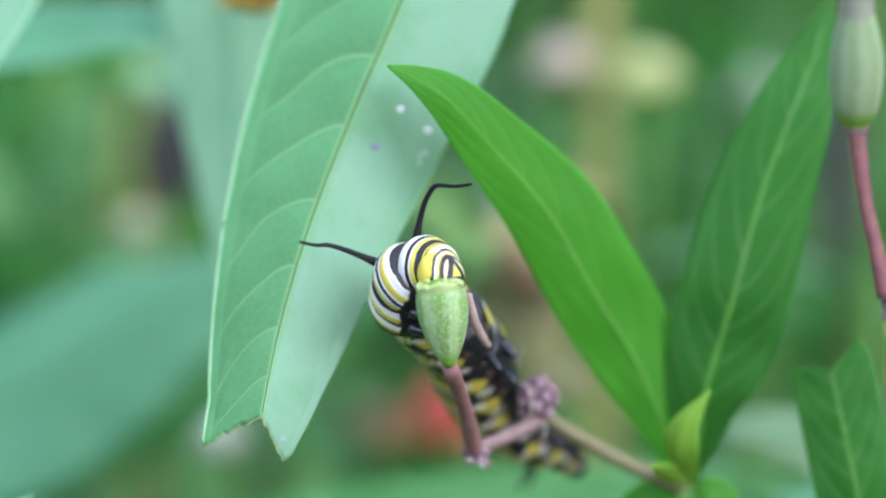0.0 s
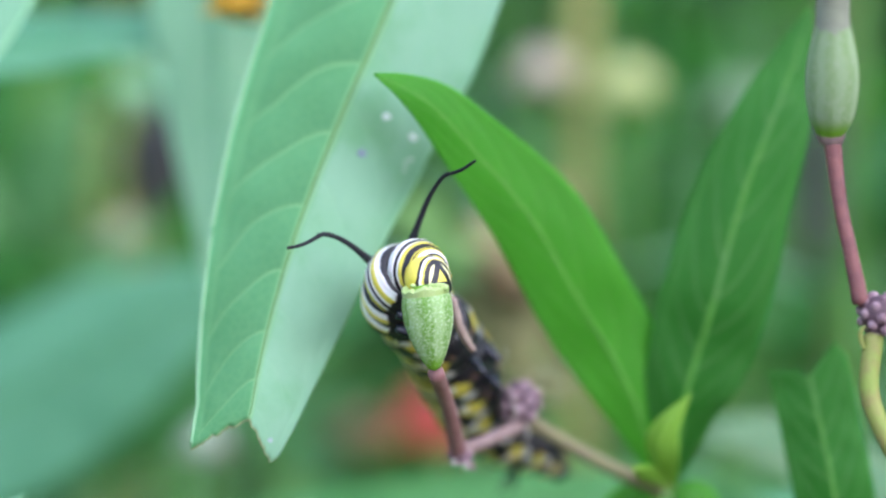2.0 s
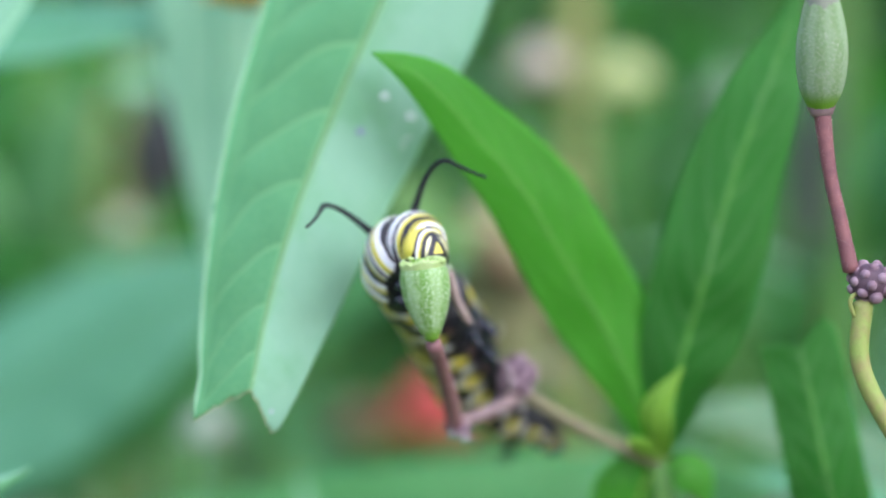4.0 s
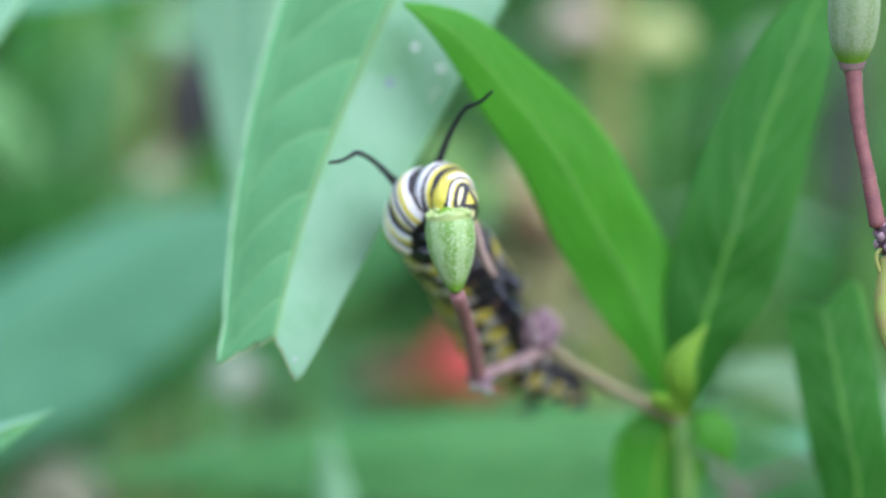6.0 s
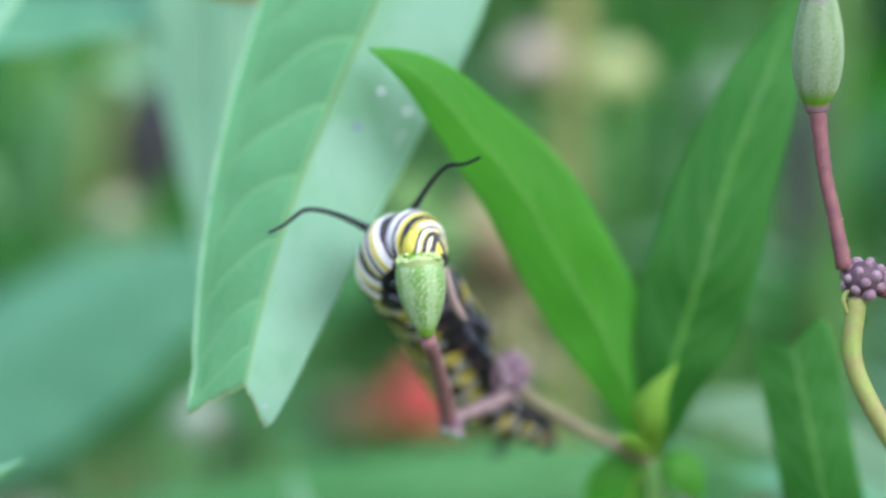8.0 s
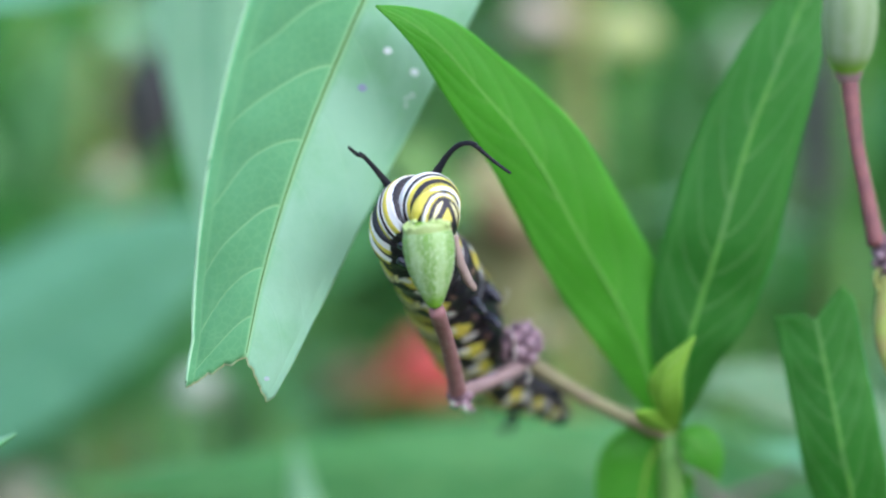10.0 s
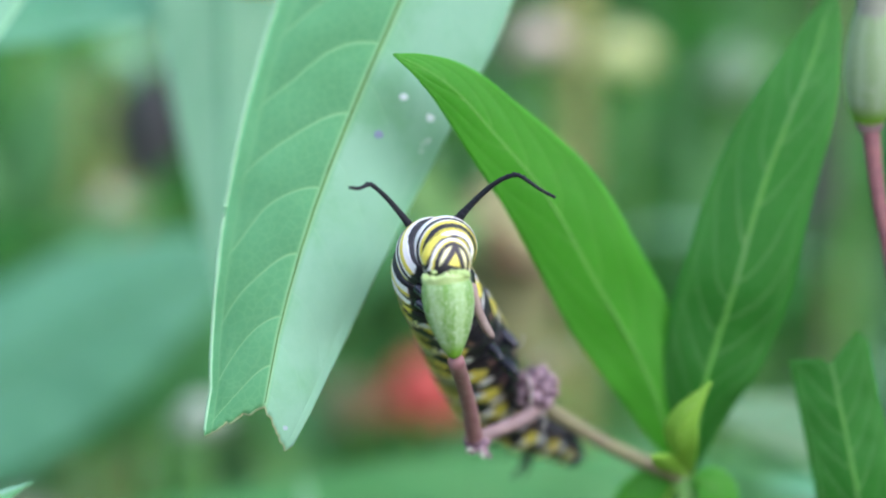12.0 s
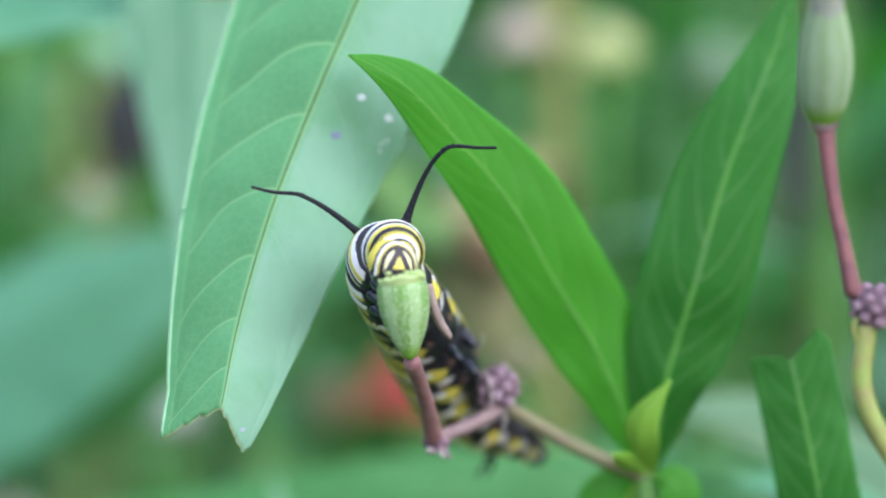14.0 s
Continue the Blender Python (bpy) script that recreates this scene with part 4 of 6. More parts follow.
def young_shoot():
    s = thing("young_shoot", mm(-7, 72, -600), "pale green young shoot with one upright leaf", "plant")
    part("stem", tube([mm(-7, 72, -605), mm(-8, 72, -300), mm(-8, 71, -58)], [0.0018, 0.0016, 0.001], 8, 24), STEM_GREEN, s)
    leaf(s, [mm(-8, 71, -60), mm(-8.2, 70, -46), mm(-9.2, 70, -32), mm(-10.8, 70, -20.9)], lance(0.0026, 0.5), Vector((0.2, 1, -0.2)), LEAF_PALE, "pale green upright leaf", fold=14, seed=75, rib_skin=LEAF_SOFT)


def bloom(base, head, size, petal, crown, label, via=()):
    """An umbel of small flowers: five drooped petals and a crown each."""
    f = thing("flower_head", base, label, "flower")
    part("stem", tube([base, *(via or [base.lerp(head, 0.5) + Vector((0.006, 0.004, 0))]), head], [0.0022, *([0.0017] * max(1, len(via))), 0.0010], 8, 24 + 10 * len(via)), STEM_GREEN, f)
    rng = random.Random(round(head.x * 1e5))
    part("heart", ball(head + Vector((0, 0, size * 0.12)), size * 0.55, squash=(1, 1, 0.85), seg=12, rings=8), petal, f)
    for i in range(7):
        a = i * 2.4
        c = head + Vector((math.cos(a), math.sin(a), 0.3 + 0.5 * math.cos(i))) * size * 0.45 * (0.35 + 0.65 * (i > 0))
        flower = part("flower", ball(c, size * 0.16, squash=(1, 1, 1.3), seg=10, rings=6), crown, f)
        for k in range(5):
            w = 2 * math.pi * k / 5 + rng.uniform(0, 0.5)
            d = Vector((math.cos(w), math.sin(w), -0.55))
            part("petal", ball(c + d * size * 0.2, size * 0.2, squash=(1, 0.55, 0.2), turn=d.to_track_quat("X", "Z").to_matrix().to_4x4(), seg=8, rings=5), petal, flower)
    return f


def blooms():
    bloom(mm(7, 196, -600), mm(7.2, 189, -18.8), 0.0132, RED_PETAL, RED_PETAL, "scarlet red milkweed flower head")
    bloom(mm(-8, 200, -600), mm(-6.0, 192, -21), 0.0085, PEACH, STALK_TAN, "faded peach milkweed flower head")
    bloom(mm(-92, 60, -600), mm(-16.4, 45, 36.4), 0.0055, ORANGE_PETAL, ORANGE_PETAL, "orange milkweed flower head nodding on a bent stem", [mm(-90, 60, -300), mm(-84, 57, 10), mm(-64, 50, 66), mm(-36, 46, 74), mm(-19, 45, 54)])
    bloom(mm(25, 190, -600), mm(24.5, 180, 40.0), 0.0077, PALE_PETAL, PALE_PETAL, "cream-pink flower head on a thin stem")
    bloom(mm(41, 192, -600), mm(38.6, 180, 37.4), 0.0086, LIME_PETAL, LIME_PETAL, "lime-green bud head on a thin stem")
    bloom(mm(25, 130, -600), mm(21, 118, -10), 0.006, OLIVE_DRY, SAGE, "faded olive flower head on a thin stem")
    bloom(mm(60, 212, -600), mm(59.5, 200, 36), 0.0095, CELERY, CELERY, "pale sage bud head on a thin stem")
    bloom(mm(-44, 170, -600), mm(-43.4, 158, 13), 0.0050, SAGE, STEM_PALE, "faded sage flower head")
    bloom(mm(-29, 119, -600), mm(-26.2, 115, -17.5), 0.0060, WOOL, WOOL, "woolly pale green seed head")
    bloom(mm(-58, 160, -600), mm(-57, 150, -38), 0.0120, SAGE, PALE_PETAL, "fluffy grey-green seed head")
    s = thing("dry_stalk", mm(31, 190, -600), "pale straw-coloured upright stalk", "stalk")
    part("stem", tube([mm(31, 190, -605), mm(30, 191, -300), mm(31.3, 190, 20), mm(32.4, 190, 150)], [0.0028, 0.0027, 0.0026, 0.0023], 10, 24), STEM_PALE, s)
    leaf(s, [mm(31.1, 191, 0), mm(26, 180, 5), mm(20, 168, 9), mm(12, 160, 9)], lance(0.004, 0.5), Vector((0, 0.7, -0.7)), RUST, "dry rust-brown leaf", fold=10, seed=31, rib_skin=RUST)
    leaf(s, [mm(31, 188, -4), mm(20, 135, 4), mm(9, 108, 11.5), mm(-2, 104, 17)], lance(0.0068, 0.55), Vector((0.2, 0.8, -0.5)), LEAF_LIGHT, "light green drooping leaf", fold=8, seed=32, rib_skin=LEAF_LIGHT)
    leaf(s, [mm(31, 186, -2), mm(25, 140, 15), mm(16.8, 121, 10), mm(16.6, 118, -1), mm(19, 118, -13)], lance(0.0075, 0.60), Vector((0.1, 1, -0.1)), OLIVE_DRY, "withered olive drooping leaf", fold=12, seed=34, rib_skin=OLIVE_DRY)
    leaf(s, [mm(31, 187, -8), mm(23, 130, 2), mm(16.5, 104, 6.5), mm(11, 99, 9)], lance(0.0032, 0.6), Vector((0.2, 0.9, -0.3)), RUST, "dry rust-brown leaf", fold=10, seed=33, rib_skin=RUST)


def far_stalks():
    """Thin pale stalks standing among the plants behind."""
    for x, y, top, r, skin in ((41, 300, 150, 2.2, STEM_SOFT), (53, 285, 90, 1.8, STEM_SOFT), (60, 330, 170, 2.6, STEM_SOFT), (71, 300, 120, 2.0, STEM_SOFT), (21, 330, 110, 1.8, STEM_SOFT),
                               (86, 345, 160, 2.4, STEM_SOFT), (-78, 300, 60, 2.2, STEM_SOFT), (-66, 330, 90, 2.4, STEM_PALE), (-30, 310, 40, 2.0, STEM_SOFT)):
        s = thing("grass_stalk", mm(x, y, -600), "thin pale green stalk standing among the plants", "stalk")
        part("stem", tube([mm(x, y, -605), mm(x + 2, y, -250), mm(x - 1, y, 0), mm(x + 3, y - 4, top)], [r / 1000, r / 1000, r * 0.0009, r * 0.0005], 8, 24), skin, s)
        part("blade", blade_mesh([mm(x - 1, y, -30), mm(x + 5, y - 4, 10), mm(x + 12, y - 9, 40), mm(x + 24, y - 14, 52)], lance(0.0028, 0.4), Vector((0.2, 0.9, -0.3)), fold=18, nu=16, nv=6, seed=abs(x)), skin, s)


def weeds():
    """Small-leaved weeds between the milkweeds, in mixed greens."""
    shapes = []
    for k, skin in enumerate((LEAF_SOFT, LEAF_LIGHT, LEAF_FAR, LEAF_DARK, LEAF_PALE)):
        pts = [Vector((0, 0, 0)), Vector((0.008, 0, 0.003)), Vector((0.017, 0, 0.002)), Vector((0.026, 0, -0.004))]
        shapes.append(mesh_of("leaf", blade_mesh(pts, lance(0.0046, 0.42), Vector((0, 0, 1)), fold=10, nu=12, nv=6, seed=80 + k), skin))
    rng = random.Random(23)
    for x, y, top in ((-60, 225, 44), (-46, 262, 26), (-50, 215, -26), (-22, 240, -22), (46, 235, 40), (62, 262, 52), (34, 275, 22), (70, 225, 16)):
        w = thing("leafy_weed", mm(x, y, -600), "slender weed with small leaves in mixed greens", "plant", "weeds behind the twig")
        part("stem", tube([mm(x, y, -605), mm(x + 3, y + 2, -300), mm(x, y, top)], [0.0018, 0.0015, 0.0008], 7, 18), STEM_GREEN, w)
        for j in range(16):
            o = new("leaf", shapes[rng.choices(range(5), (0.28, 0.2, 0.22, 0.2, 0.1))[0]])
            o.parent = w
            o.matrix_local = Matrix.Translation(mm(x, y, top - 5.5 * j) - w.location) @ pose(0, 0, 0, rng.uniform(-30, 30), rng.uniform(-60, 25), j * 137 + rng.uniform(-20, 20)) @ Matrix.Scale(rng.uniform(0.55, 1.1), 4)


def far_plants():
    shapes = []
    for k, skin in enumerate((LEAF_FAR, LEAF_TEAL, LEAF_PALE, LEAF_BRIGHT, LEAF_DARK)):
        pts = [Vector((0, 0, 0)), Vector((0.03, 0, 0.008)), Vector((0.065, 0, 0.006)), Vector((0.1, 0, -0.012))]
        shapes.append(mesh_of("leaf", blade_mesh(pts, lance(0.0115, 0.42), Vector((0, 0, 1)), fold=10, nu=14, nv=6, seed=40 + k), skin))
    rng = random.Random(12)
    count = 0
    for i in range(62):
        y = 0.20 + 1.15 * (i / 62) ** 1.25
        x = (rng.random() * 2 - 1) * (0.10 + 0.34 * (y + 0.24))
        if y < 0.36 and abs(x - 0.008) < 0.03:
            x += 0.07
        height = rng.uniform(0.56, 0.78) + 0.08 * y
        p = thing("milkweed_plant", Vector((x, y, 0)), "leafy milkweed plant among the others behind", "plant", "milkweed plants behind")
        lean = Vector((rng.uniform(-0.05, 0.05), rng.uniform(-0.05, 0.05), height))
        part("stem", tube([Vector((x, y, -0.01)), Vector((x, y, 0)) + lean * 0.5 + Vector((0.006, 0, 0)), Vector((x, y, 0)) + lean], [0.003, 0.0026, 0.0012], 7, 12), STEM_GREEN, p)
        n = 18
        for j in range(n):
            h = 0.35 + 0.65 * (j // 2) / (n / 2 - 1)
            turn = (j // 2) * 90 + (j % 2) * 180 + rng.uniform(-25, 25)
            k = rng.choices(range(5), (0.24, 0.14, 0.16, 0.12, 0.34))[0]
            o = new("leaf", shapes[k])
            o.parent = p
            o.matrix_local = Matrix.Translation(lean * h) @ pose(0, 0, 0, rng.uniform(-20, 20), rng.uniform(-55, 15), turn) @ Matrix.Scale(rng.uniform(0.65, 1.15) * (1.15 - 0.45 * h), 4)


def hedge():
    rng = random.Random(3)
    verts, faces = [], []
    for i in range(19700):
        # beyond -1.35 an unseen run, added to keep sky light off the left
        a = rng.uniform(-2.2, 1.35)
        r = rng.uniform(1.7, 2.6)
        c = Vector((math.sin(a) * r, math.cos(a) * r - 0.2, rng.random() ** 0.9 * (1.5 - 0.5 * min(1, max(0, -a - 1.0)) + 0.25 * noise.noise(Vector((a * 4, 0, 0))))))
        m = Euler((rng.uniform(-0.9, 0.9), rng.uniform(-0.9, 0.9), rng.uniform(0, 6.3))).to_matrix()
        s = rng.uniform(0.03, 0.07)
        k = len(verts)
        for q in ((-1, 0, 0), (-0.3, 0.3, 0.1), (-0.3, -0.3, 0.1), (0.4, 0.28, 0.08), (0.4, -0.28, 0.08), (1.1, 0, -0.1), (0, 0, 0)):
            verts.append(c + m @ Vector(q) * s)
        faces += [(k, k + 2, k + 6), (k, k + 6, k + 1), (k + 2, k + 4, k + 6), (k + 1, k + 6, k + 3), (k + 4, k + 5, k + 6), (k + 3, k + 6, k + 5)]
    me = bpy.data.meshes.new("hedge")
    me.from_pydata(verts, [], faces)
    me.materials.append(HEDGE)
    tagged(new("hedge", me), "dense green hedge of small leaves behind the milkweed", "hedge", kind="stuff")


def hedge_skin():
    m = Nodes("hedge_leaves")
    n = m.tree.nodes.new("ShaderNodeNewGeometry")
    tint = m.ramp(n.outputs["Random Per Island"], [(0.0, (0.02, 0.09, 0.02)), (0.5, (0.045, 0.21, 0.055)), (0.85, (0.12, 0.36, 0.14)), (1.0, (0.28, 0.50, 0.21))])
    tint = m.mix(m.band(m.noise(60, 3), 0.4, 0.7, 0.0, 0.4), tint, (0.03, 0.1, 0.02))
    return m.finish(tint, 0.6, 0.15, 0.3)


HEDGE = hedge_skin()
PEACH = plain("peach_petal", (0.36, 0.27, 0.14), (0.28, 0.22, 0.11), 200, through=0.3)
LEAF_LIGHT = leaf_skin("light_green_leaf", (0.19, 0.42, 0.13), (0.15, 0.35, 0.09), (0.22, 0.5, 0.14), veins=10, through=0.35)
LEAF_MIST = leaf_skin("misty_green_leaf", (0.136, 0.438, 0.236), (0.098, 0.366, 0.182), (0.18, 0.46, 0.255), veins=10, through=0.25)
LEAF_SAGE = leaf_skin("sage_green_leaf", (0.19, 0.345, 0.185), (0.15, 0.29, 0.145), (0.26, 0.43, 0.24), veins=10, through=0.2, rough=0.55, spec=0.15)
LEAF_PALE = leaf_skin("pale_blue_green_leaf", (0.35, 0.70, 0.43), (0.29, 0.63, 0.37), (0.40, 0.70, 0.47), veins=10, through=0.25, rough=0.55, spec=0.15)
LEAF_SOFT = leaf_skin("soft_light_green_leaf", (0.20, 0.50, 0.20), (0.15, 0.42, 0.14), (0.24, 0.54, 0.22), veins=10, through=0.3)
# near-black, so that the darkness of the gaps is in the colour
GAP_MAUVE = plain("gap_dark_mauve", (0.060, 0.058, 0.062), (0.035, 0.045, 0.038), 200, through=0.05)
near_plants()
light_plant()
shade_plant()
young_shoot()
blooms()
STEM_SOFT = plain("soft_green_stalk", (0.085, 0.26, 0.075), (0.06, 0.20, 0.05), 200)
far_stalks()
weeds()
far_plants()
hedge()


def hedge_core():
    """A bumpy curved sheet behind the hedge leaves; its dark colour paints their shade."""
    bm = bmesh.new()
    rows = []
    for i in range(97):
        # goes on out of view at left with the hedge, blocking sky there
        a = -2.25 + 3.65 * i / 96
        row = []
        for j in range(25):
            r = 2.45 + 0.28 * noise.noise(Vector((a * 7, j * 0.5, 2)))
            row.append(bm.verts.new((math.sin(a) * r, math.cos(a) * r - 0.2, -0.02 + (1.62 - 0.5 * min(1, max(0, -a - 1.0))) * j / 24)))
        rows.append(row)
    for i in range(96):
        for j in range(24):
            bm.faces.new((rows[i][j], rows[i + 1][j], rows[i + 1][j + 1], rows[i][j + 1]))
    ob = new("backdrop", mesh_of("backdrop", bm, plain("painted_hedge_shade", (0.018, 0.05, 0.02), (0.05, 0.15, 0.05), 6, rough=0.8, spec=0.1, relief=0.6, depth=0.02)))
    tagged(ob, "dark sheet painted as the shaded gaps inside the hedge", "hedge", kind="structure")


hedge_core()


# ---- the larva ----
REST = mm(2.84, 1.5, 8.92)       # between the two front filaments, at rest
PIVOT = mm(2.10, 3.00, 4.60)
LARVA_BASE = mm(18.60, 28.23, -15.04)
larva = thing("caterpillar", LARVA_BASE, "plump caterpillar banded black, white and yellow, feeding on a bud", "caterpillar")
# middle of each ring, the way its back faces, its radius, how far it follows the front
RINGS = [
    ("head", mm(3.20, -4.3, 5.1), Vector((0.05, -0.45, 0.9)), 2.15, 1.0),
    ("thorax_ring", mm(3.50, -2.40, 6.25), Vector((0.0, -0.2, 1)), 2.80, 1.0),
    ("thorax_ring", mm(2.70, 0.20, 5.80), Vector((-0.25, 0.1, 1)), 3.50, 1.0),
    ("thorax_ring", mm(2.80, 2.80, 4.15), Vector((-0.5, 0.35, 0.8)), 3.58, 0.80),
    ("body_ring", mm(4.20, 6.00, 2.05), Vector((-0.45, 0.8, 0.35)), 3.90, 0.32),
    ("body_ring", mm(5.60, 10.70, -0.20), Vector((-0.45, 0.82, 0.1)), 4.15, 0.06),
    ("body_ring", mm(6.85, 15.10, -2.75), Vector((-0.50, 0.88, -0.15)), 4.30, 0),
    ("body_ring", mm(8.00, 19.10, -5.20), Vector((-0.50, 0.90, -0.30)), 4.25, 0),
    ("body_ring", mm(9.25, 22.25, -7.90), Vector((-0.52, 0.85, -0.42)), 3.85, 0),
    ("body_ring", mm(11.05, 23.63, -9.95), Vector((-0.50, 0.80, -0.55)), 3.50, 0),
    ("body_ring", mm(13.35, 24.98, -11.55), Vector((-0.45, 0.75, -0.65)), 3.00, 0),
    ("body_ring", mm(15.69, 26.20, -12.77), Vector((-0.40, 0.70, -0.70)), 2.40, 0),
    ("body_ring", mm(17.58, 27.42, -14.04), Vector((-0.35, 0.70, -0.75)), 1.75, 0),
    ("tail", mm(18.60, 28.23, -15.04), Vector((-0.3, 0.8, -0.5)), 1.20, 0),
]


def ring_mesh(length, radius, before, after, skin, dome=0):
    """One body ring along its own x, back up z, drawn in at both ends with a fine crease; dome: rows of a rounded front."""
    bm = bmesh.new()
    uvs = bm.loops.layers.uv.verify()
    steps, sides = 14, 32
    sections = []
    for k in range(steps + 1):
        s = -1 + 2 * k / steps
        near = before if s < 0 else after
        r = radius * (1 - abs(s)) + (radius + near) * 0.5 * abs(s)
        r *= 1.0 - 0.075 * abs(s) ** 3 - 0.02 * math.cos(s * 9)
        if k == steps or (k == 0 and not dome):
            r *= 0.82
        sections.append((s * length * 0.60, r))
    x0, r0 = sections[0]
    for k in range(dome):
        w = radians(85) * (k + 1) / dome
        sections.insert(0, (x0 - r0 * 0.55 * math.sin(w), r0 * math.cos(w)))
    rows = [[bm.verts.new((x, math.sin(2 * math.pi * a / sides) * r, -math.cos(2 * math.pi * a / sides) * r)) for a in range(sides)] for x, r in sections]
    last = len(rows) - 1
    for k in range(last):
        for a in range(sides):
            b = (a + 1) % sides
            f = bm.faces.new((rows[k][a], rows[k][b], rows[k + 1][b], rows[k + 1][a]))
            for loop, q in zip(f.loops, ((k, a), (k, a + 1), (k + 1, a + 1), (k + 1, a))):
                loop[uvs].uv = (q[0] / last, q[1] / sides)
    bm.faces.new(rows[0])
    bm.faces.new(rows[-1][::-1])
    return mesh_of("ring", bm, skin)


def head_mesh():
    bm = bmesh.new()
    bmesh.ops.create_uvsphere(bm, u_segments=36, v_segments=24, radius=0.00238)
    for v in bm.verts:
        v.co.x *= 1.0 - 0.05 * (v.co.z < 0)
        v.co.y *= 0.85
        v.co.z *= 1.09
    return mesh_of("head", bm, FACE)


def ring_pose(i):
    a, b = RINGS[max(i - 1, 0)][1], RINGS[min(i + 1, len(RINGS) - 1)][1]
    x = (b - a).normalized()
    z = RINGS[i][2]
    y = z.cross(x).normalized()
    z = x.cross(y)
    m = Matrix((x, y, z)).transposed().to_4x4()
    m.translation = RINGS[i][1]
    return m


def build_larva():
    made = []
    for i, (name, p, back_way, r, follow) in enumerate(RINGS):
        if name == "head":
            o = new("head", head_mesh())
            m = Matrix.Translation(p) @ pose(0, 0, 0, -14, 6, 14)
            o["label"] = "banded head with a yellow triangle on its face"
        else:
            a, b = RINGS[i - 1][1], RINGS[min(i + 1, len(RINGS) - 1)][1]
            length = (b - a).length / 2 if i < len(RINGS) - 1 else (p - a).length * 0.8
            nxt = RINGS[min(i + 1, len(RINGS) - 1)][3] if i < len(RINGS) - 1 else r * 0.4
            prv = RINGS[i - 1][3] if i > 1 else r * 0.65
            skin = COLLAR if i == 1 else SADDLE if i == 2 else THORAX if name == "thorax_ring" else BLACK if name == "tail" else HIND if i > 9 else ABDOMEN
            o = new(name, ring_mesh(length, r / 1000, prv / 1000, nxt / 1000, skin, 9 if i == 1 else 0))
            m = ring_pose(i)
        o.parent = larva
        o.matrix_local = Matrix.Translation(-LARVA_BASE) @ m
        made.append((o, m, follow))
    # true legs beside the bud
    for x, y, z, dx, dz in ((1.6, -2.6, 3.6, 0.9, -1.4), (1.3, -0.6, 2.6, 1.2, -1.6), (1.6, 1.0, 1.2, 1.5, -1.5)):
        o = part("leg", tube([mm(x, y, z), mm(x + dx * 0.6, y - 1.0, z + dz * 0.5), mm(x + dx, y - 1.4, z + dz)], [0.0006, 0.00045, 0.00015], 10, 10), LEG_BLACK, larva, "short glossy black leg")
        made.append((o, Matrix.Translation(LARVA_BASE), 0.9))
    # blunt legs that hold the stalk, a pair a ring
    for p, q, r in ((mm(9.1, 8.6, -3.0), mm(10.0, 7.2, -3.9), 0.5), (mm(10.5, 12.6, -4.6), mm(11.6, 10.8, -5.4), 0.6), (mm(10.3, 13.4, -1.7), mm(11.6, 12.2, -2.8), 0.6), (mm(12.51, 18.61, -6.95), mm(13.31, 17.19, -8.36), 0.6),
                    (mm(14.67, 22.96, -9.96), mm(16.55, 22.96, -9.65), 0.55), (mm(17.20, 25.39, -12.91), mm(19.49, 24.85, -11.65), 0.6)):
        o = part("proleg", tube([p, p.lerp(q, 0.6), q], [r * 0.0011, r * 0.001, r * 0.0007], 12, 10), LEG_BLACK, larva, "blunt glossy black proleg")
        part("foot", ball(q, r * 0.00075, squash=(1, 1, 0.8), seg=10, rings=7), LEG_BLACK, o)
    part("tail_horn", tube([mm(13.65, 25.12, -14.37), mm(13.02, 24.85, -15.72), mm(11.97, 24.31, -17.07)], [0.0003, 0.00022, 0.00010], 10, 10), BLACK, larva, "short black hind filament")
    part("tail_horn", tube([mm(14.09, 27.28, -14.61), mm(13.88, 27.82, -16.08), mm(13.37, 28.36, -17.35)], [0.0003, 0.00022, 0.00010], 10, 10), BLACK, larva, "short black hind filament")
    return made


BEADS = 20


def build_filament(side):
    """A black front filament in short overlapping pieces."""
    f = new("filament", mesh_of("filament", ball(Vector((0, 0, 0)), 0.00055, squash=(1, 1, 0.8), seg=14, rings=9), BLACK))
    f.parent = larva
    f["label"] = "long thin black front filament, waving"
    beads = []
    for i in range(BEADS):
        r = 0.00041 - 0.00026 * (i / (BEADS - 1)) ** 0.5
        long = 0.00068
        o = new("filament_piece", mesh_of("filament_piece", tube([Vector((-long, 0, 0)), Vector((0, 0, 0)), Vector((long, 0, 0))], [r * 0.98, r, r * 0.96], 10, 4), BLACK))
        o.parent = f
        beads.append(o)
    return f, beads


front = build_larva()
filaments = [build_filament(-1), build_filament(1)]


# ---- what moves ----
def nod(t, x, z, lean, turn):
    """Where the larva's front is: the place between its filaments in millimetres, its lean and turn in degrees."""
    return t, mm(x, 1.5, z), lean, turn


def flick(t, kx, kz, tx, tz):
    """A filament's shape: its bend and its tip, in millimetres from its root."""
    bend, tip = Vector((kx, 0, kz)), Vector((tx, 0, tz))
    bend.y = -max(3.2, 0.7 * math.sqrt(max(0, 6.3 ** 2 - bend.length_squared)))
    rest = (tip - Vector((kx, 0, kz))).length
    tip.y = min(bend.y, -4.0) - 0.6 * math.sqrt(max(0, 4.6 ** 2 - rest ** 2))
    return t, bend / 1000, tip / 1000


def between(rows, t):
    for a, b in zip(rows, rows[1:]):
        if t <= b[0]:
            f = (t - a[0]) / (b[0] - a[0])
            f = max(0, f)
            return [p + (q - p) * f for p, q in zip(a[1:], b[1:])]
    return list(rows[-1][1:])


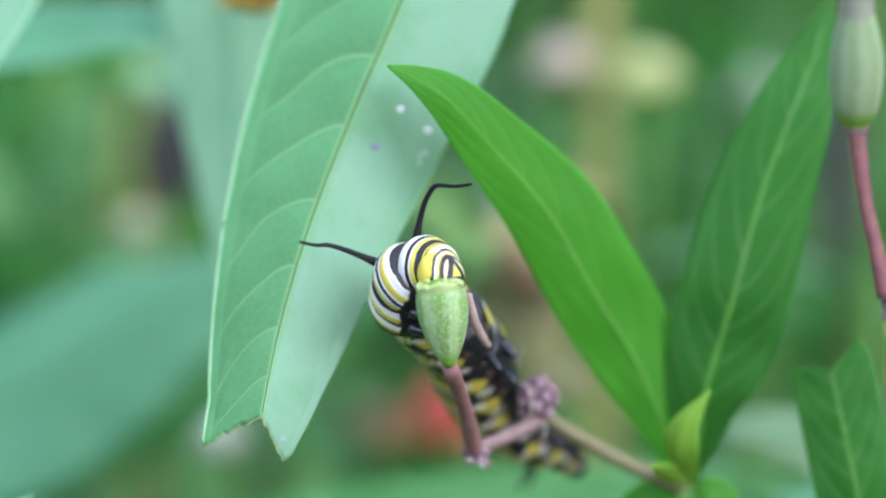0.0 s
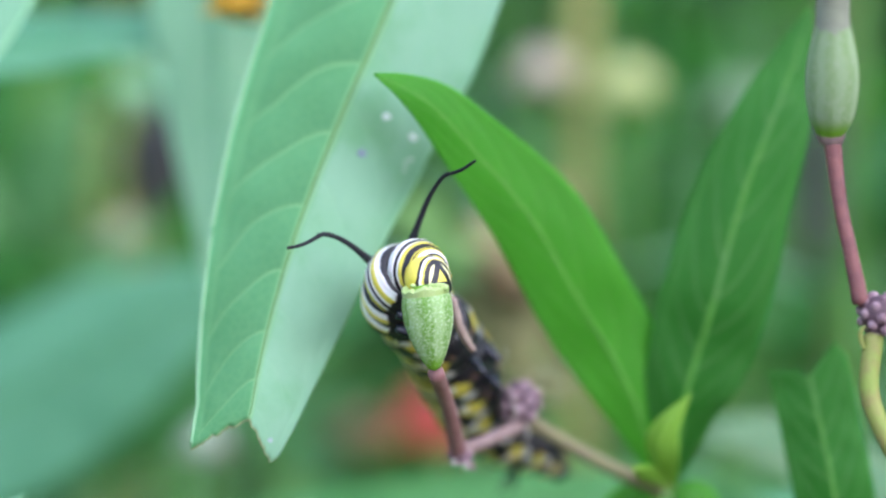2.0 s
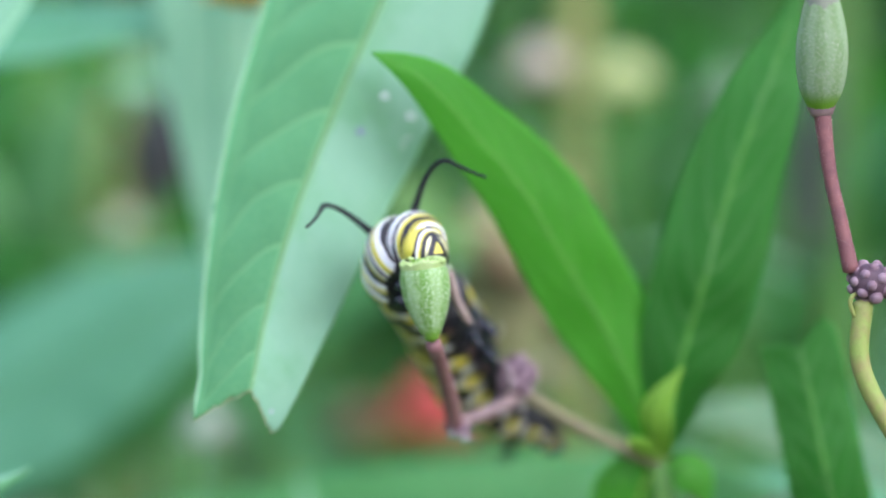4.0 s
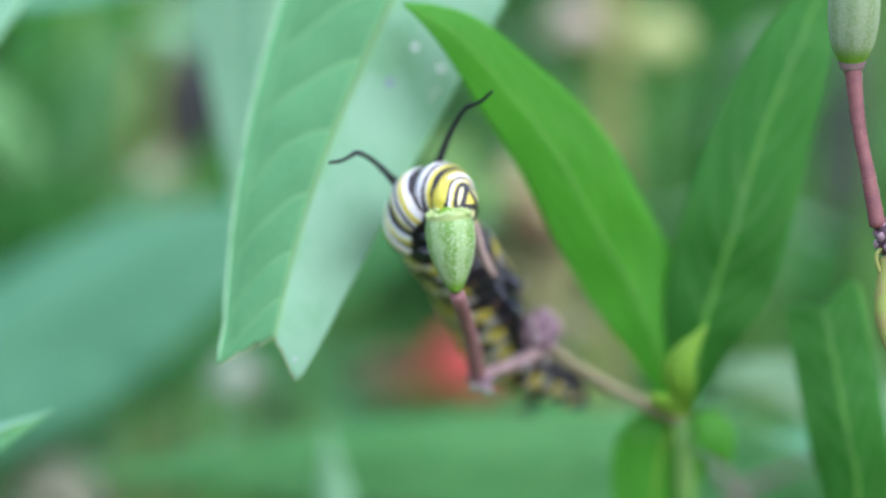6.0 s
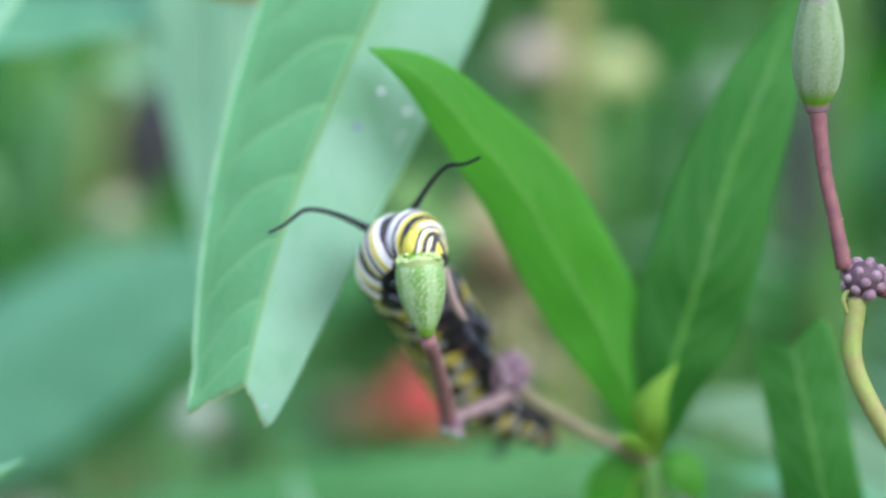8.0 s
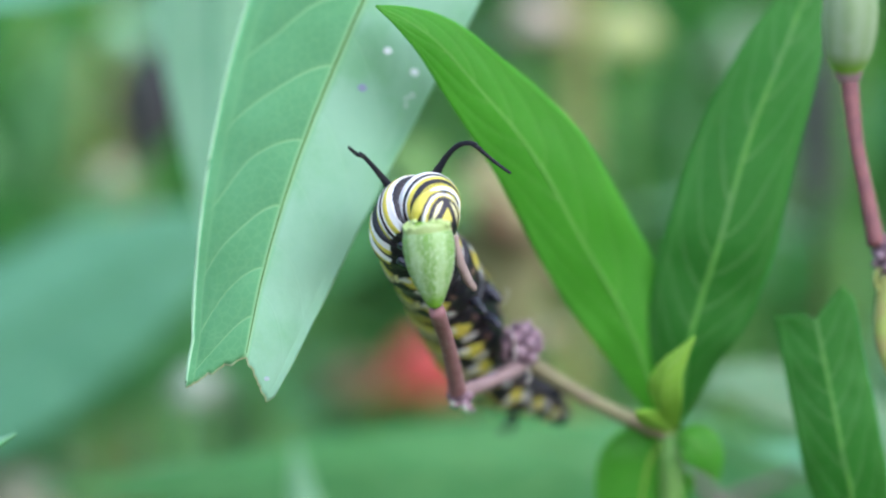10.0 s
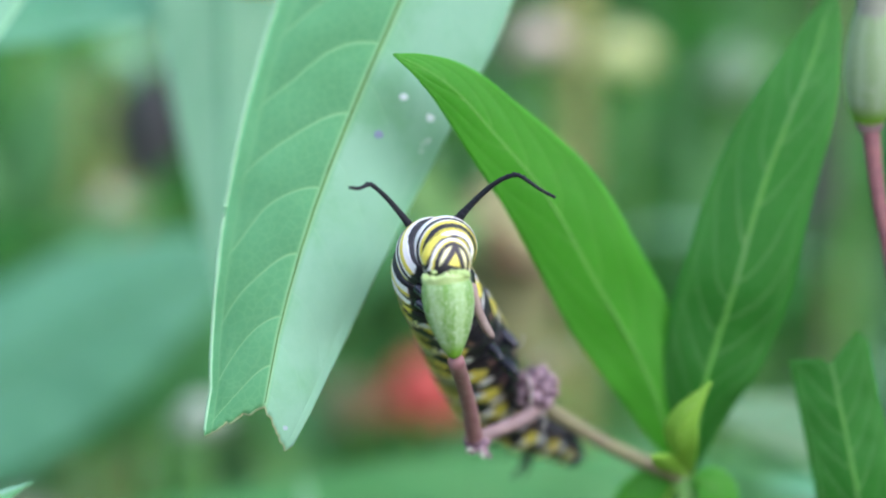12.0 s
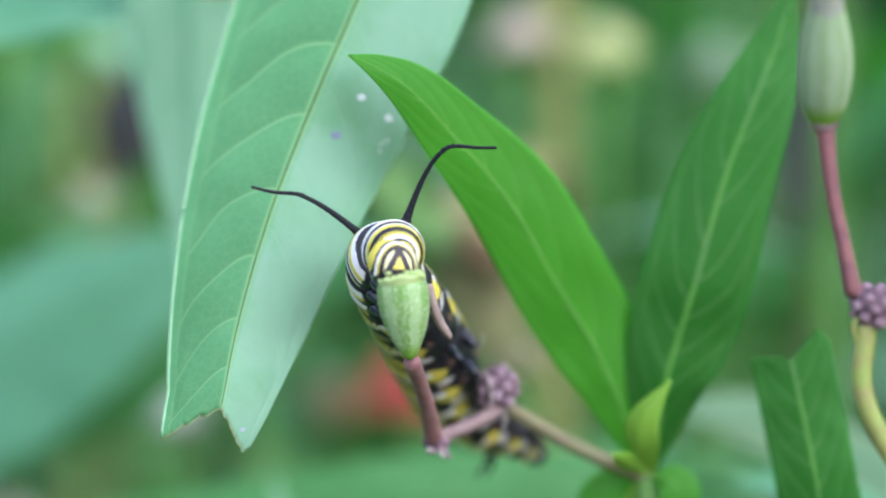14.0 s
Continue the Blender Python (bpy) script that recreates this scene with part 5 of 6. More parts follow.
def carry(p, lean, turn, w):
    """The move of a ring that follows the front by the share w."""
    spin = pose(0, 0, 0, 0, -w * lean, 0) @ pose(0, 0, 0, 0, 0, w * turn)
    full = pose(0, 0, 0, 0, -lean, 0) @ pose(0, 0, 0, 0, 0, turn)
    shift = p - (PIVOT + full @ (REST - PIVOT))
    return Matrix.Translation(PIVOT + shift * w) @ spin @ Matrix.Translation(-PIVOT)


def bend_curve(bend, tip, t):
    """A curve from the root through the bend to the tip."""
    mid = tip * 0.55
    if t < 0.55:
        f, a, b = t / 0.55, Vector((0, 0, 0)), bend
        ma, mb = bend * 1.5 - mid * 0.5, mid
    else:
        f, a, b = (t - 0.55) / 0.45, bend, tip
        ma, mb = mid, (tip - bend) * 1.5 - mid * 0.5
    g = f * f * f
    # the thin end dips and turns up again at its tip
    hollow = tip * 0.5 - bend
    dip = hollow * min(0.32, 0.0004 / max(hollow.length, 1e-6)) * (math.sin(math.pi * (t - 0.62) / 0.38) if t > 0.62 else 0.0)
    return dip + a * (2 * g - 3 * f * f + 1) + ma * (g - 2 * f * f + f) + b * (3 * f * f - 2 * g) + mb * (g - f * f)


def wave_filament(pair, side, nods, rows):
    f, beads = pair
    full = []
    for a, b in zip(rows, rows[1:]):
        full += [a, ((a[0] + b[0]) / 2, (a[1] + b[1]) / 2, (a[2] + b[2]) / 2)]
    full.append(rows[-1])
    tracks = [[] for _ in beads]
    roots = []
    for t, bend, tip in full:
        p, lean, turn = between(nods, t)
        w = radians(16 + lean)
        roots.append((t, Matrix.Translation(p + Vector((math.cos(w) * 2.15, 0.3 * side, math.sin(w) * 2.15)) * side / 1000 - LARVA_BASE - Vector((0, 0, 0.0004)))))
        pts = [bend_curve(bend, tip, i / 40) for i in range(41)]
        run = [0.0]
        for a, b in zip(pts, pts[1:]):
            run.append(run[-1] + (b - a).length)
        for i, track in enumerate(tracks):
            s = run[-1] * (i + 0.5) / len(beads)
            k = max(j for j in range(40) if run[j] <= s)
            q = pts[k].lerp(pts[k + 1], (s - run[k]) / max(run[k + 1] - run[k], 1e-9))
            d = (pts[min(k + 2, 40)] - pts[max(k - 1, 0)]).normalized()
            m = d.to_track_quat("X", "Y").to_matrix().to_4x4()
            m.translation = q
            track.append((t, m))
    walk(f, roots)
    for o, track in zip(beads, tracks):
        walk(o, track)


def motions():
    nods = [
        nod(0, 0.38, 7.71, 14.9, 31.0),
        nod(0.2, 0.36, 7.76, 14.4, 31.0),
        nod(0.4, 0.34, 7.69, 13.5, 31.0),
        nod(0.5, 0.38, 7.66, 13.2, 30.8),
        nod(0.6, 0.39, 7.66, 13.1, 30.6),
        nod(0.8, 0.39, 7.67, 13.2, 30.3),
        nod(1, 0.63, 7.78, 13.2, 29.9),
        nod(1.2, 1.05, 8.08, 12.9, 29.5),
        nod(1.4, 1.21, 8.17, 12.5, 29.2),
        nod(1.5, 1.23, 8.13, 12.2, 29.0),
        nod(1.6, 1.21, 8.08, 11.8, 28.2),
        nod(1.8, 1.17, 8.07, 11.2, 26.6),
        nod(2, 1.22, 8.09, 11.5, 25.0),
        nod(2.2, 1.35, 8.14, 12.1, 22.0),
        nod(2.4, 1.26, 8.15, 12.4, 19.0),
        nod(2.5, 1.19, 8.13, 12.2, 19.2),
        nod(2.6, 1.22, 8.09, 11.9, 19.3),
        nod(2.8, 1.43, 8.11, 10.7, 19.7),
        nod(2.9, 1.54, 8.14, 10.0, 19.8),
        nod(3, 1.63, 8.17, 9.5, 20.0),
        nod(3.2, 1.72, 8.54, 8.9, 19.0),
        nod(5.3, 1.19, 8.14, 11.5, 30.0),
        nod(5.4, 1.20, 8.17, 11.4, 30.0),
        nod(5.5, 1.22, 8.22, 11.3, 30.0),
        nod(5.6, 1.24, 8.31, 11.2, 30.0),
        nod(5.8, 1.29, 8.45, 10.8, 30.0),
        nod(6, 1.22, 8.40, 10.2, 30.0),
        nod(6.2, 1.17, 8.15, 10.0, 30.0),
        nod(6.4, 1.17, 7.96, 10.4, 30.0),
        nod(6.5, 1.18, 8.07, 10.6, 30.0),
        nod(6.6, 1.22, 8.28, 10.6, 30.0),
        nod(6.8, 1.28, 8.50, 10.6, 30.0),
        nod(7, 1.49, 8.35, 10.8, 30.0),
        nod(7.2, 1.59, 7.93, 10.3, 30.0),
        nod(7.4, 1.62, 8.04, 8.9, 30.0),
        nod(7.5, 1.64, 8.20, 8.0, 30.0),
        nod(7.6, 1.71, 8.31, 7.2, 29.3),
        nod(7.8, 1.81, 8.29, 6.5, 27.9),
        nod(8, 1.73, 8.26, 6.9, 26.4),
        nod(8.1, 1.76, 8.27, 7.2, 25.7),
        nod(8.2, 1.82, 8.27, 7.5, 25.0),
        nod(10.3, 3.36, 8.82, -0.2, 16.0),
        nod(10.4, 3.43, 8.89, 0.2, 15.4),
        nod(10.5, 3.51, 8.94, 0.4, 14.9),
        nod(10.6, 3.58, 9.01, 0.5, 14.3),
        nod(10.8, 3.78, 9.18, 0.2, 13.1),
        nod(11, 3.95, 9.22, -0.5, 12.0),
        nod(11.2, 3.80, 9.27, -1.5, 11.0),
        nod(11.4, 3.63, 9.16, -2.2, 10.0),
        nod(11.5, 3.63, 9.12, -2.5, 9.5),
        nod(11.6, 3.66, 9.16, -2.7, 9.0),
        nod(11.8, 3.71, 9.32, -2.9, 8.0),
        nod(12, 3.57, 9.26, -2.5, 7.0),
        nod(12.2, 3.52, 9.20, -1.6, 4.2),
        nod(12.4, 3.45, 9.18, -0.7, 1.4),
        nod(12.5, 3.37, 9.19, -0.4, 0.0),
        nod(12.6, 3.29, 9.26, -0.1, 0.2),
        nod(12.8, 3.24, 9.43, -0.0, 0.6),
        nod(13, 3.32, 9.19, -0.3, 1.0),
        nod(13.2, 3.26, 9.19, -0.7, 0.2),
        nod(13.4, 3.34, 9.34, -0.9, -0.6),
        nod(13.5, 3.34, 9.31, -0.8, -1.0),
        nod(14, 2.84, 8.92, 2.3, 3.0),
    ]
    for o, m, follow in front:
        if follow:
            walk(o, [(t, Matrix.Translation(-LARVA_BASE) @ carry(p, lean, turn, follow) @ m) for t, p, lean, turn in nods])
    # the umbel sways a little in the air
    walk(umbel, [(t, Matrix.Translation(umbel.location + Vector((dx, dy, dz)) / 1000)) for t, dx, dy, dz in (
        (0, -0.12, -0.0, 0.29), (0.5, -0.25, -0.0, 0.25), (1, -0.34, -0.0, 0.19), (1.5, -0.38, -0.0, 0.19), (2, -0.34, -0.0, 0.17), (2.5, -0.31, -0.0, 0.22), (3, -0.32, -0.0, 0.32), (5.3, 0.13, -0.0, 0.47), (6, 0.01, -0.0, 0.91),
        (8, -0.28, -0.0, 0.76), (10.5, -0.01, -1.5, -0.07), (11, 0.09, -1.5, -0.00), (11.5, 0.04, -1.5, 0.01), (12, 0.02, -1.5, 0.04), (12.5, 0.10, -1.5, 0.06), (13, 0.11, -1.5, 0.05), (13.5, 0.17, -1.5, 0.06), (14, 0.11, -1.5, 0.00))])
    wave_filament(filaments[0], -1, nods, [
        flick(0, -3.88, 1.50, -6.60, 1.84),
        flick(0.1, -4.09, 0.55, -6.82, 0.55),
        flick(0.2, -3.76, 2.19, -6.29, 1.98),
        flick(0.3, -3.91, 1.37, -6.65, 1.37),
        flick(0.4, -5.70, 1.24, -8.79, -0.48),
        flick(0.5, -5.85, 0.76, -9.78, -1.86),
        flick(0.6, -3.51, 2.20, -6.06, 0.14),
        flick(0.7, -5.99, 0.55, -9.09, -0.83),
        flick(0.8, -5.51, 1.03, -10.34, -2.00),
        flick(0.9, -4.34, 2.07, -6.89, -0.00),
        flick(1, -3.65, 2.41, -5.93, 0.14),
        flick(1.1, -5.86, 1.58, -10.20, -0.14),
        flick(1.2, -3.44, 2.76, -5.37, 1.31),
        flick(1.3, -3.92, 2.96, -6.20, 1.31),
        flick(1.4, -3.44, 2.61, -6.19, 0.69),
        flick(1.5, -4.13, 2.68, -6.88, 0.83),
        flick(1.6, -3.79, 2.69, -6.27, 0.62),
        flick(1.7, -5.51, 2.07, -8.07, 0.34),
        flick(1.8, -2.07, 1.93, -2.97, 2.62),
        flick(1.9, -4.15, 2.63, -6.01, 0.69),
        flick(2, -3.94, 2.56, -7.40, 1.38),
        flick(2.1, -4.71, 2.77, -7.96, 1.52),
        flick(2.2, -4.02, 3.05, -6.31, 1.39),
        flick(2.3, -5.56, 1.53, -10.77, -0.90),
        flick(2.4, -4.94, 3.20, -9.81, 1.81),
        flick(2.5, -5.78, 2.30, -10.73, 0.63),
        flick(2.6, -6.29, 1.26, -11.19, -0.84),
        flick(2.7, -2.88, 2.81, -6.18, 0.98),
        flick(2.8, -6.06, 1.41, -10.15, -0.14),
        flick(2.9, -3.11, 2.90, -5.73, 1.63),
        flick(3, -6.39, 1.35, -11.51, -0.57),
        flick(3.1, -5.04, 1.91, -9.30, 0.25),
        flick(3.2, -3.68, 2.48, -7.09, 1.06),
        flick(3.3, -3.44, 2.76, -5.37, 1.31),
        flick(3.4, -3.92, 2.96, -6.20, 1.31),
        flick(3.5, -3.44, 2.61, -6.19, 0.69),
        flick(3.6, -4.13, 2.68, -6.88, 0.83),
        flick(3.7, -3.79, 2.69, -6.27, 0.62),
        flick(3.8, -5.51, 2.07, -8.07, 0.34),
        flick(3.9, -2.07, 1.93, -2.97, 2.62),
        flick(4, -4.15, 2.63, -6.01, 0.69),
        flick(4.1, -3.94, 2.56, -7.40, 1.38),
        flick(4.2, -4.71, 2.77, -7.96, 1.52),
        flick(4.3, -4.02, 3.05, -6.31, 1.39),
        flick(4.4, -5.56, 1.53, -10.77, -0.90),
        flick(4.5, -4.94, 3.20, -9.81, 1.81),
        flick(4.6, -5.78, 2.30, -10.73, 0.63),
        flick(4.7, -6.29, 1.26, -11.19, -0.84),
        flick(4.8, -2.88, 2.81, -6.18, 0.98),
        flick(4.9, -6.06, 1.41, -10.15, -0.14),
        flick(5, -3.11, 2.90, -5.73, 1.63),
        flick(5.1, -6.39, 1.35, -11.51, -0.57),
        flick(5.2, -5.04, 1.91, -9.30, 0.25),
        flick(5.3, -3.17, 2.05, -4.09, -0.07),
        flick(5.4, -3.39, 2.05, -6.15, -0.57),
        flick(5.5, -3.61, 2.26, -6.37, -0.07),
        flick(5.6, -4.60, 1.98, -6.65, -0.00),
        flick(5.7, -4.10, 2.69, -6.86, 0.71),
        flick(5.8, -6.58, 1.42, -10.12, -0.78),
        flick(5.9, -4.03, 2.90, -7.29, 1.49),
        flick(6, -3.40, 2.76, -6.02, 1.84),
        flick(6.1, -3.74, 2.89, -6.71, 1.27),
        flick(6.2, -6.12, 1.27, -10.70, -1.27),
        flick(6.3, -2.81, 2.60, -4.21, 0.84),
        flick(6.4, -6.44, 0.77, -11.13, -1.54),
        flick(6.5, -4.74, 2.93, -8.23, 1.40),
        flick(6.6, -6.93, 1.73, -10.96, 0.07),
        flick(6.7, -6.75, 1.65, -10.34, -0.14),
        flick(6.8, -4.32, 2.53, -5.14, 1.85),
        flick(6.9, -4.77, 1.29, -10.21, -0.27),
        flick(7, -2.50, 2.10, -4.53, 2.77),
        flick(7.1, -5.57, 2.04, -9.31, -0.48),
        flick(7.2, -4.09, 3.07, -7.71, 1.50),
        flick(7.3, -5.82, 1.51, -10.28, -0.89),
        flick(7.4, -3.78, 3.10, -7.36, 1.58),
        flick(7.5, -3.32, 3.11, -5.53, 1.31),
        flick(7.6, -3.82, 3.12, -6.25, 1.25),
        flick(7.7, -2.44, 2.44, -3.35, 3.07),
        flick(7.8, -3.29, 3.29, -5.60, 1.89),
        flick(7.9, -2.32, 2.60, -3.59, 3.31),
        flick(8, -5.65, 1.84, -9.33, -0.28),
        flick(8.1, -3.89, 2.54, -7.06, -0.00),
        flick(8.2, -4.80, 3.18, -9.04, 1.27),
        flick(8.3, -6.12, 1.27, -10.70, -1.27),
        flick(8.4, -2.81, 2.60, -4.21, 0.84),
        flick(8.5, -6.44, 0.77, -11.13, -1.54),
        flick(8.6, -4.74, 2.93, -8.23, 1.40),
        flick(8.7, -6.93, 1.73, -10.96, 0.07),
        flick(8.8, -6.75, 1.65, -10.34, -0.14),
        flick(8.9, -4.32, 2.53, -5.14, 1.85),
        flick(9, -4.77, 1.29, -10.21, -0.27),
        flick(9.1, -2.50, 2.10, -4.53, 2.77),
        flick(9.2, -5.57, 2.04, -9.31, -0.48),
        flick(9.3, -4.09, 3.07, -7.71, 1.50),
        flick(9.4, -5.82, 1.51, -10.28, -0.89),
        flick(9.5, -3.78, 3.10, -7.36, 1.58),
        flick(9.6, -3.32, 3.11, -5.53, 1.31),
        flick(9.7, -3.82, 3.12, -6.25, 1.25),
        flick(9.8, -2.44, 2.44, -3.35, 3.07),
        flick(9.9, -3.29, 3.29, -5.60, 1.89),
        flick(10, -2.32, 2.60, -3.59, 3.31),
        flick(10.1, -5.65, 1.84, -9.33, -0.28),
        flick(10.2, -3.89, 2.54, -7.06, -0.00),
        flick(10.3, -5.54, 2.70, -8.92, 1.09),
        flick(10.4, -2.84, 4.13, -5.21, 3.79),
        flick(10.5, -3.05, 3.39, -7.58, 1.90),
        flick(10.6, -1.49, 3.86, -2.57, 2.50),
        flick(10.7, -2.03, 3.51, -4.39, 2.16),
        flick(10.8, -1.82, 4.19, -3.04, 3.38),
        flick(10.9, -0.67, 3.85, -1.27, 4.45),
        flick(11, -1.68, 4.58, -2.83, 3.84),
        flick(11.1, -1.82, 3.71, -7.22, 3.04),
        flick(11.2, -3.92, 4.52, -7.09, 3.98),
        flick(11.3, -5.88, 4.39, -7.57, 4.12),
        flick(11.4, -6.76, 3.38, -11.29, 3.04),
        flick(11.5, -1.15, 3.93, -1.65, 4.83),
        flick(11.6, -2.91, 4.40, -4.13, 3.93),
        flick(11.7, -1.22, 3.72, -1.62, 4.42),
        flick(11.8, -3.39, 3.86, -4.60, 3.93),
        flick(11.9, -1.29, 3.86, -1.59, 4.66),
        flick(12, -3.59, 3.86, -5.62, 3.72),
        flick(12.1, -5.22, 3.39, -9.49, 2.51),
        flick(12.2, -2.85, 4.27, -4.88, 3.39),
        flick(12.3, -6.11, 2.99, -11.54, 2.10),
        flick(12.4, -2.72, 4.01, -5.43, 3.26),
        flick(12.5, -6.46, 2.72, -11.35, 1.77),
        flick(12.6, -1.16, 2.72, -1.50, 3.20),
        flick(12.7, -6.47, 2.52, -11.44, 1.70),
        flick(12.8, -1.09, 2.86, -1.43, 3.20),
        flick(12.9, -4.78, 3.34, -6.82, 3.07),
        flick(13, -1.91, 2.39, -2.60, 2.73),
        flick(13.1, -2.05, 3.21, -3.62, 2.18),
        flick(13.2, -2.73, 3.62, -5.80, 3.89),
        flick(13.3, -3.89, 4.09, -7.30, 3.55),
        flick(13.4, -4.23, 3.41, -8.32, 2.93),
        flick(13.5, -3.75, 3.75, -7.63, 3.54),
        flick(13.6, -4.27, 3.91, -8.56, 3.62),
        flick(13.7, -4.62, 4.01, -9.18, 3.67),
        flick(13.8, -4.14, 4.09, -8.11, 4.36),
        flick(13.9, -4.61, 3.92, -8.71, 4.42),
        flick(14, -5.10, 3.52, -9.72, 4.41),
    ])
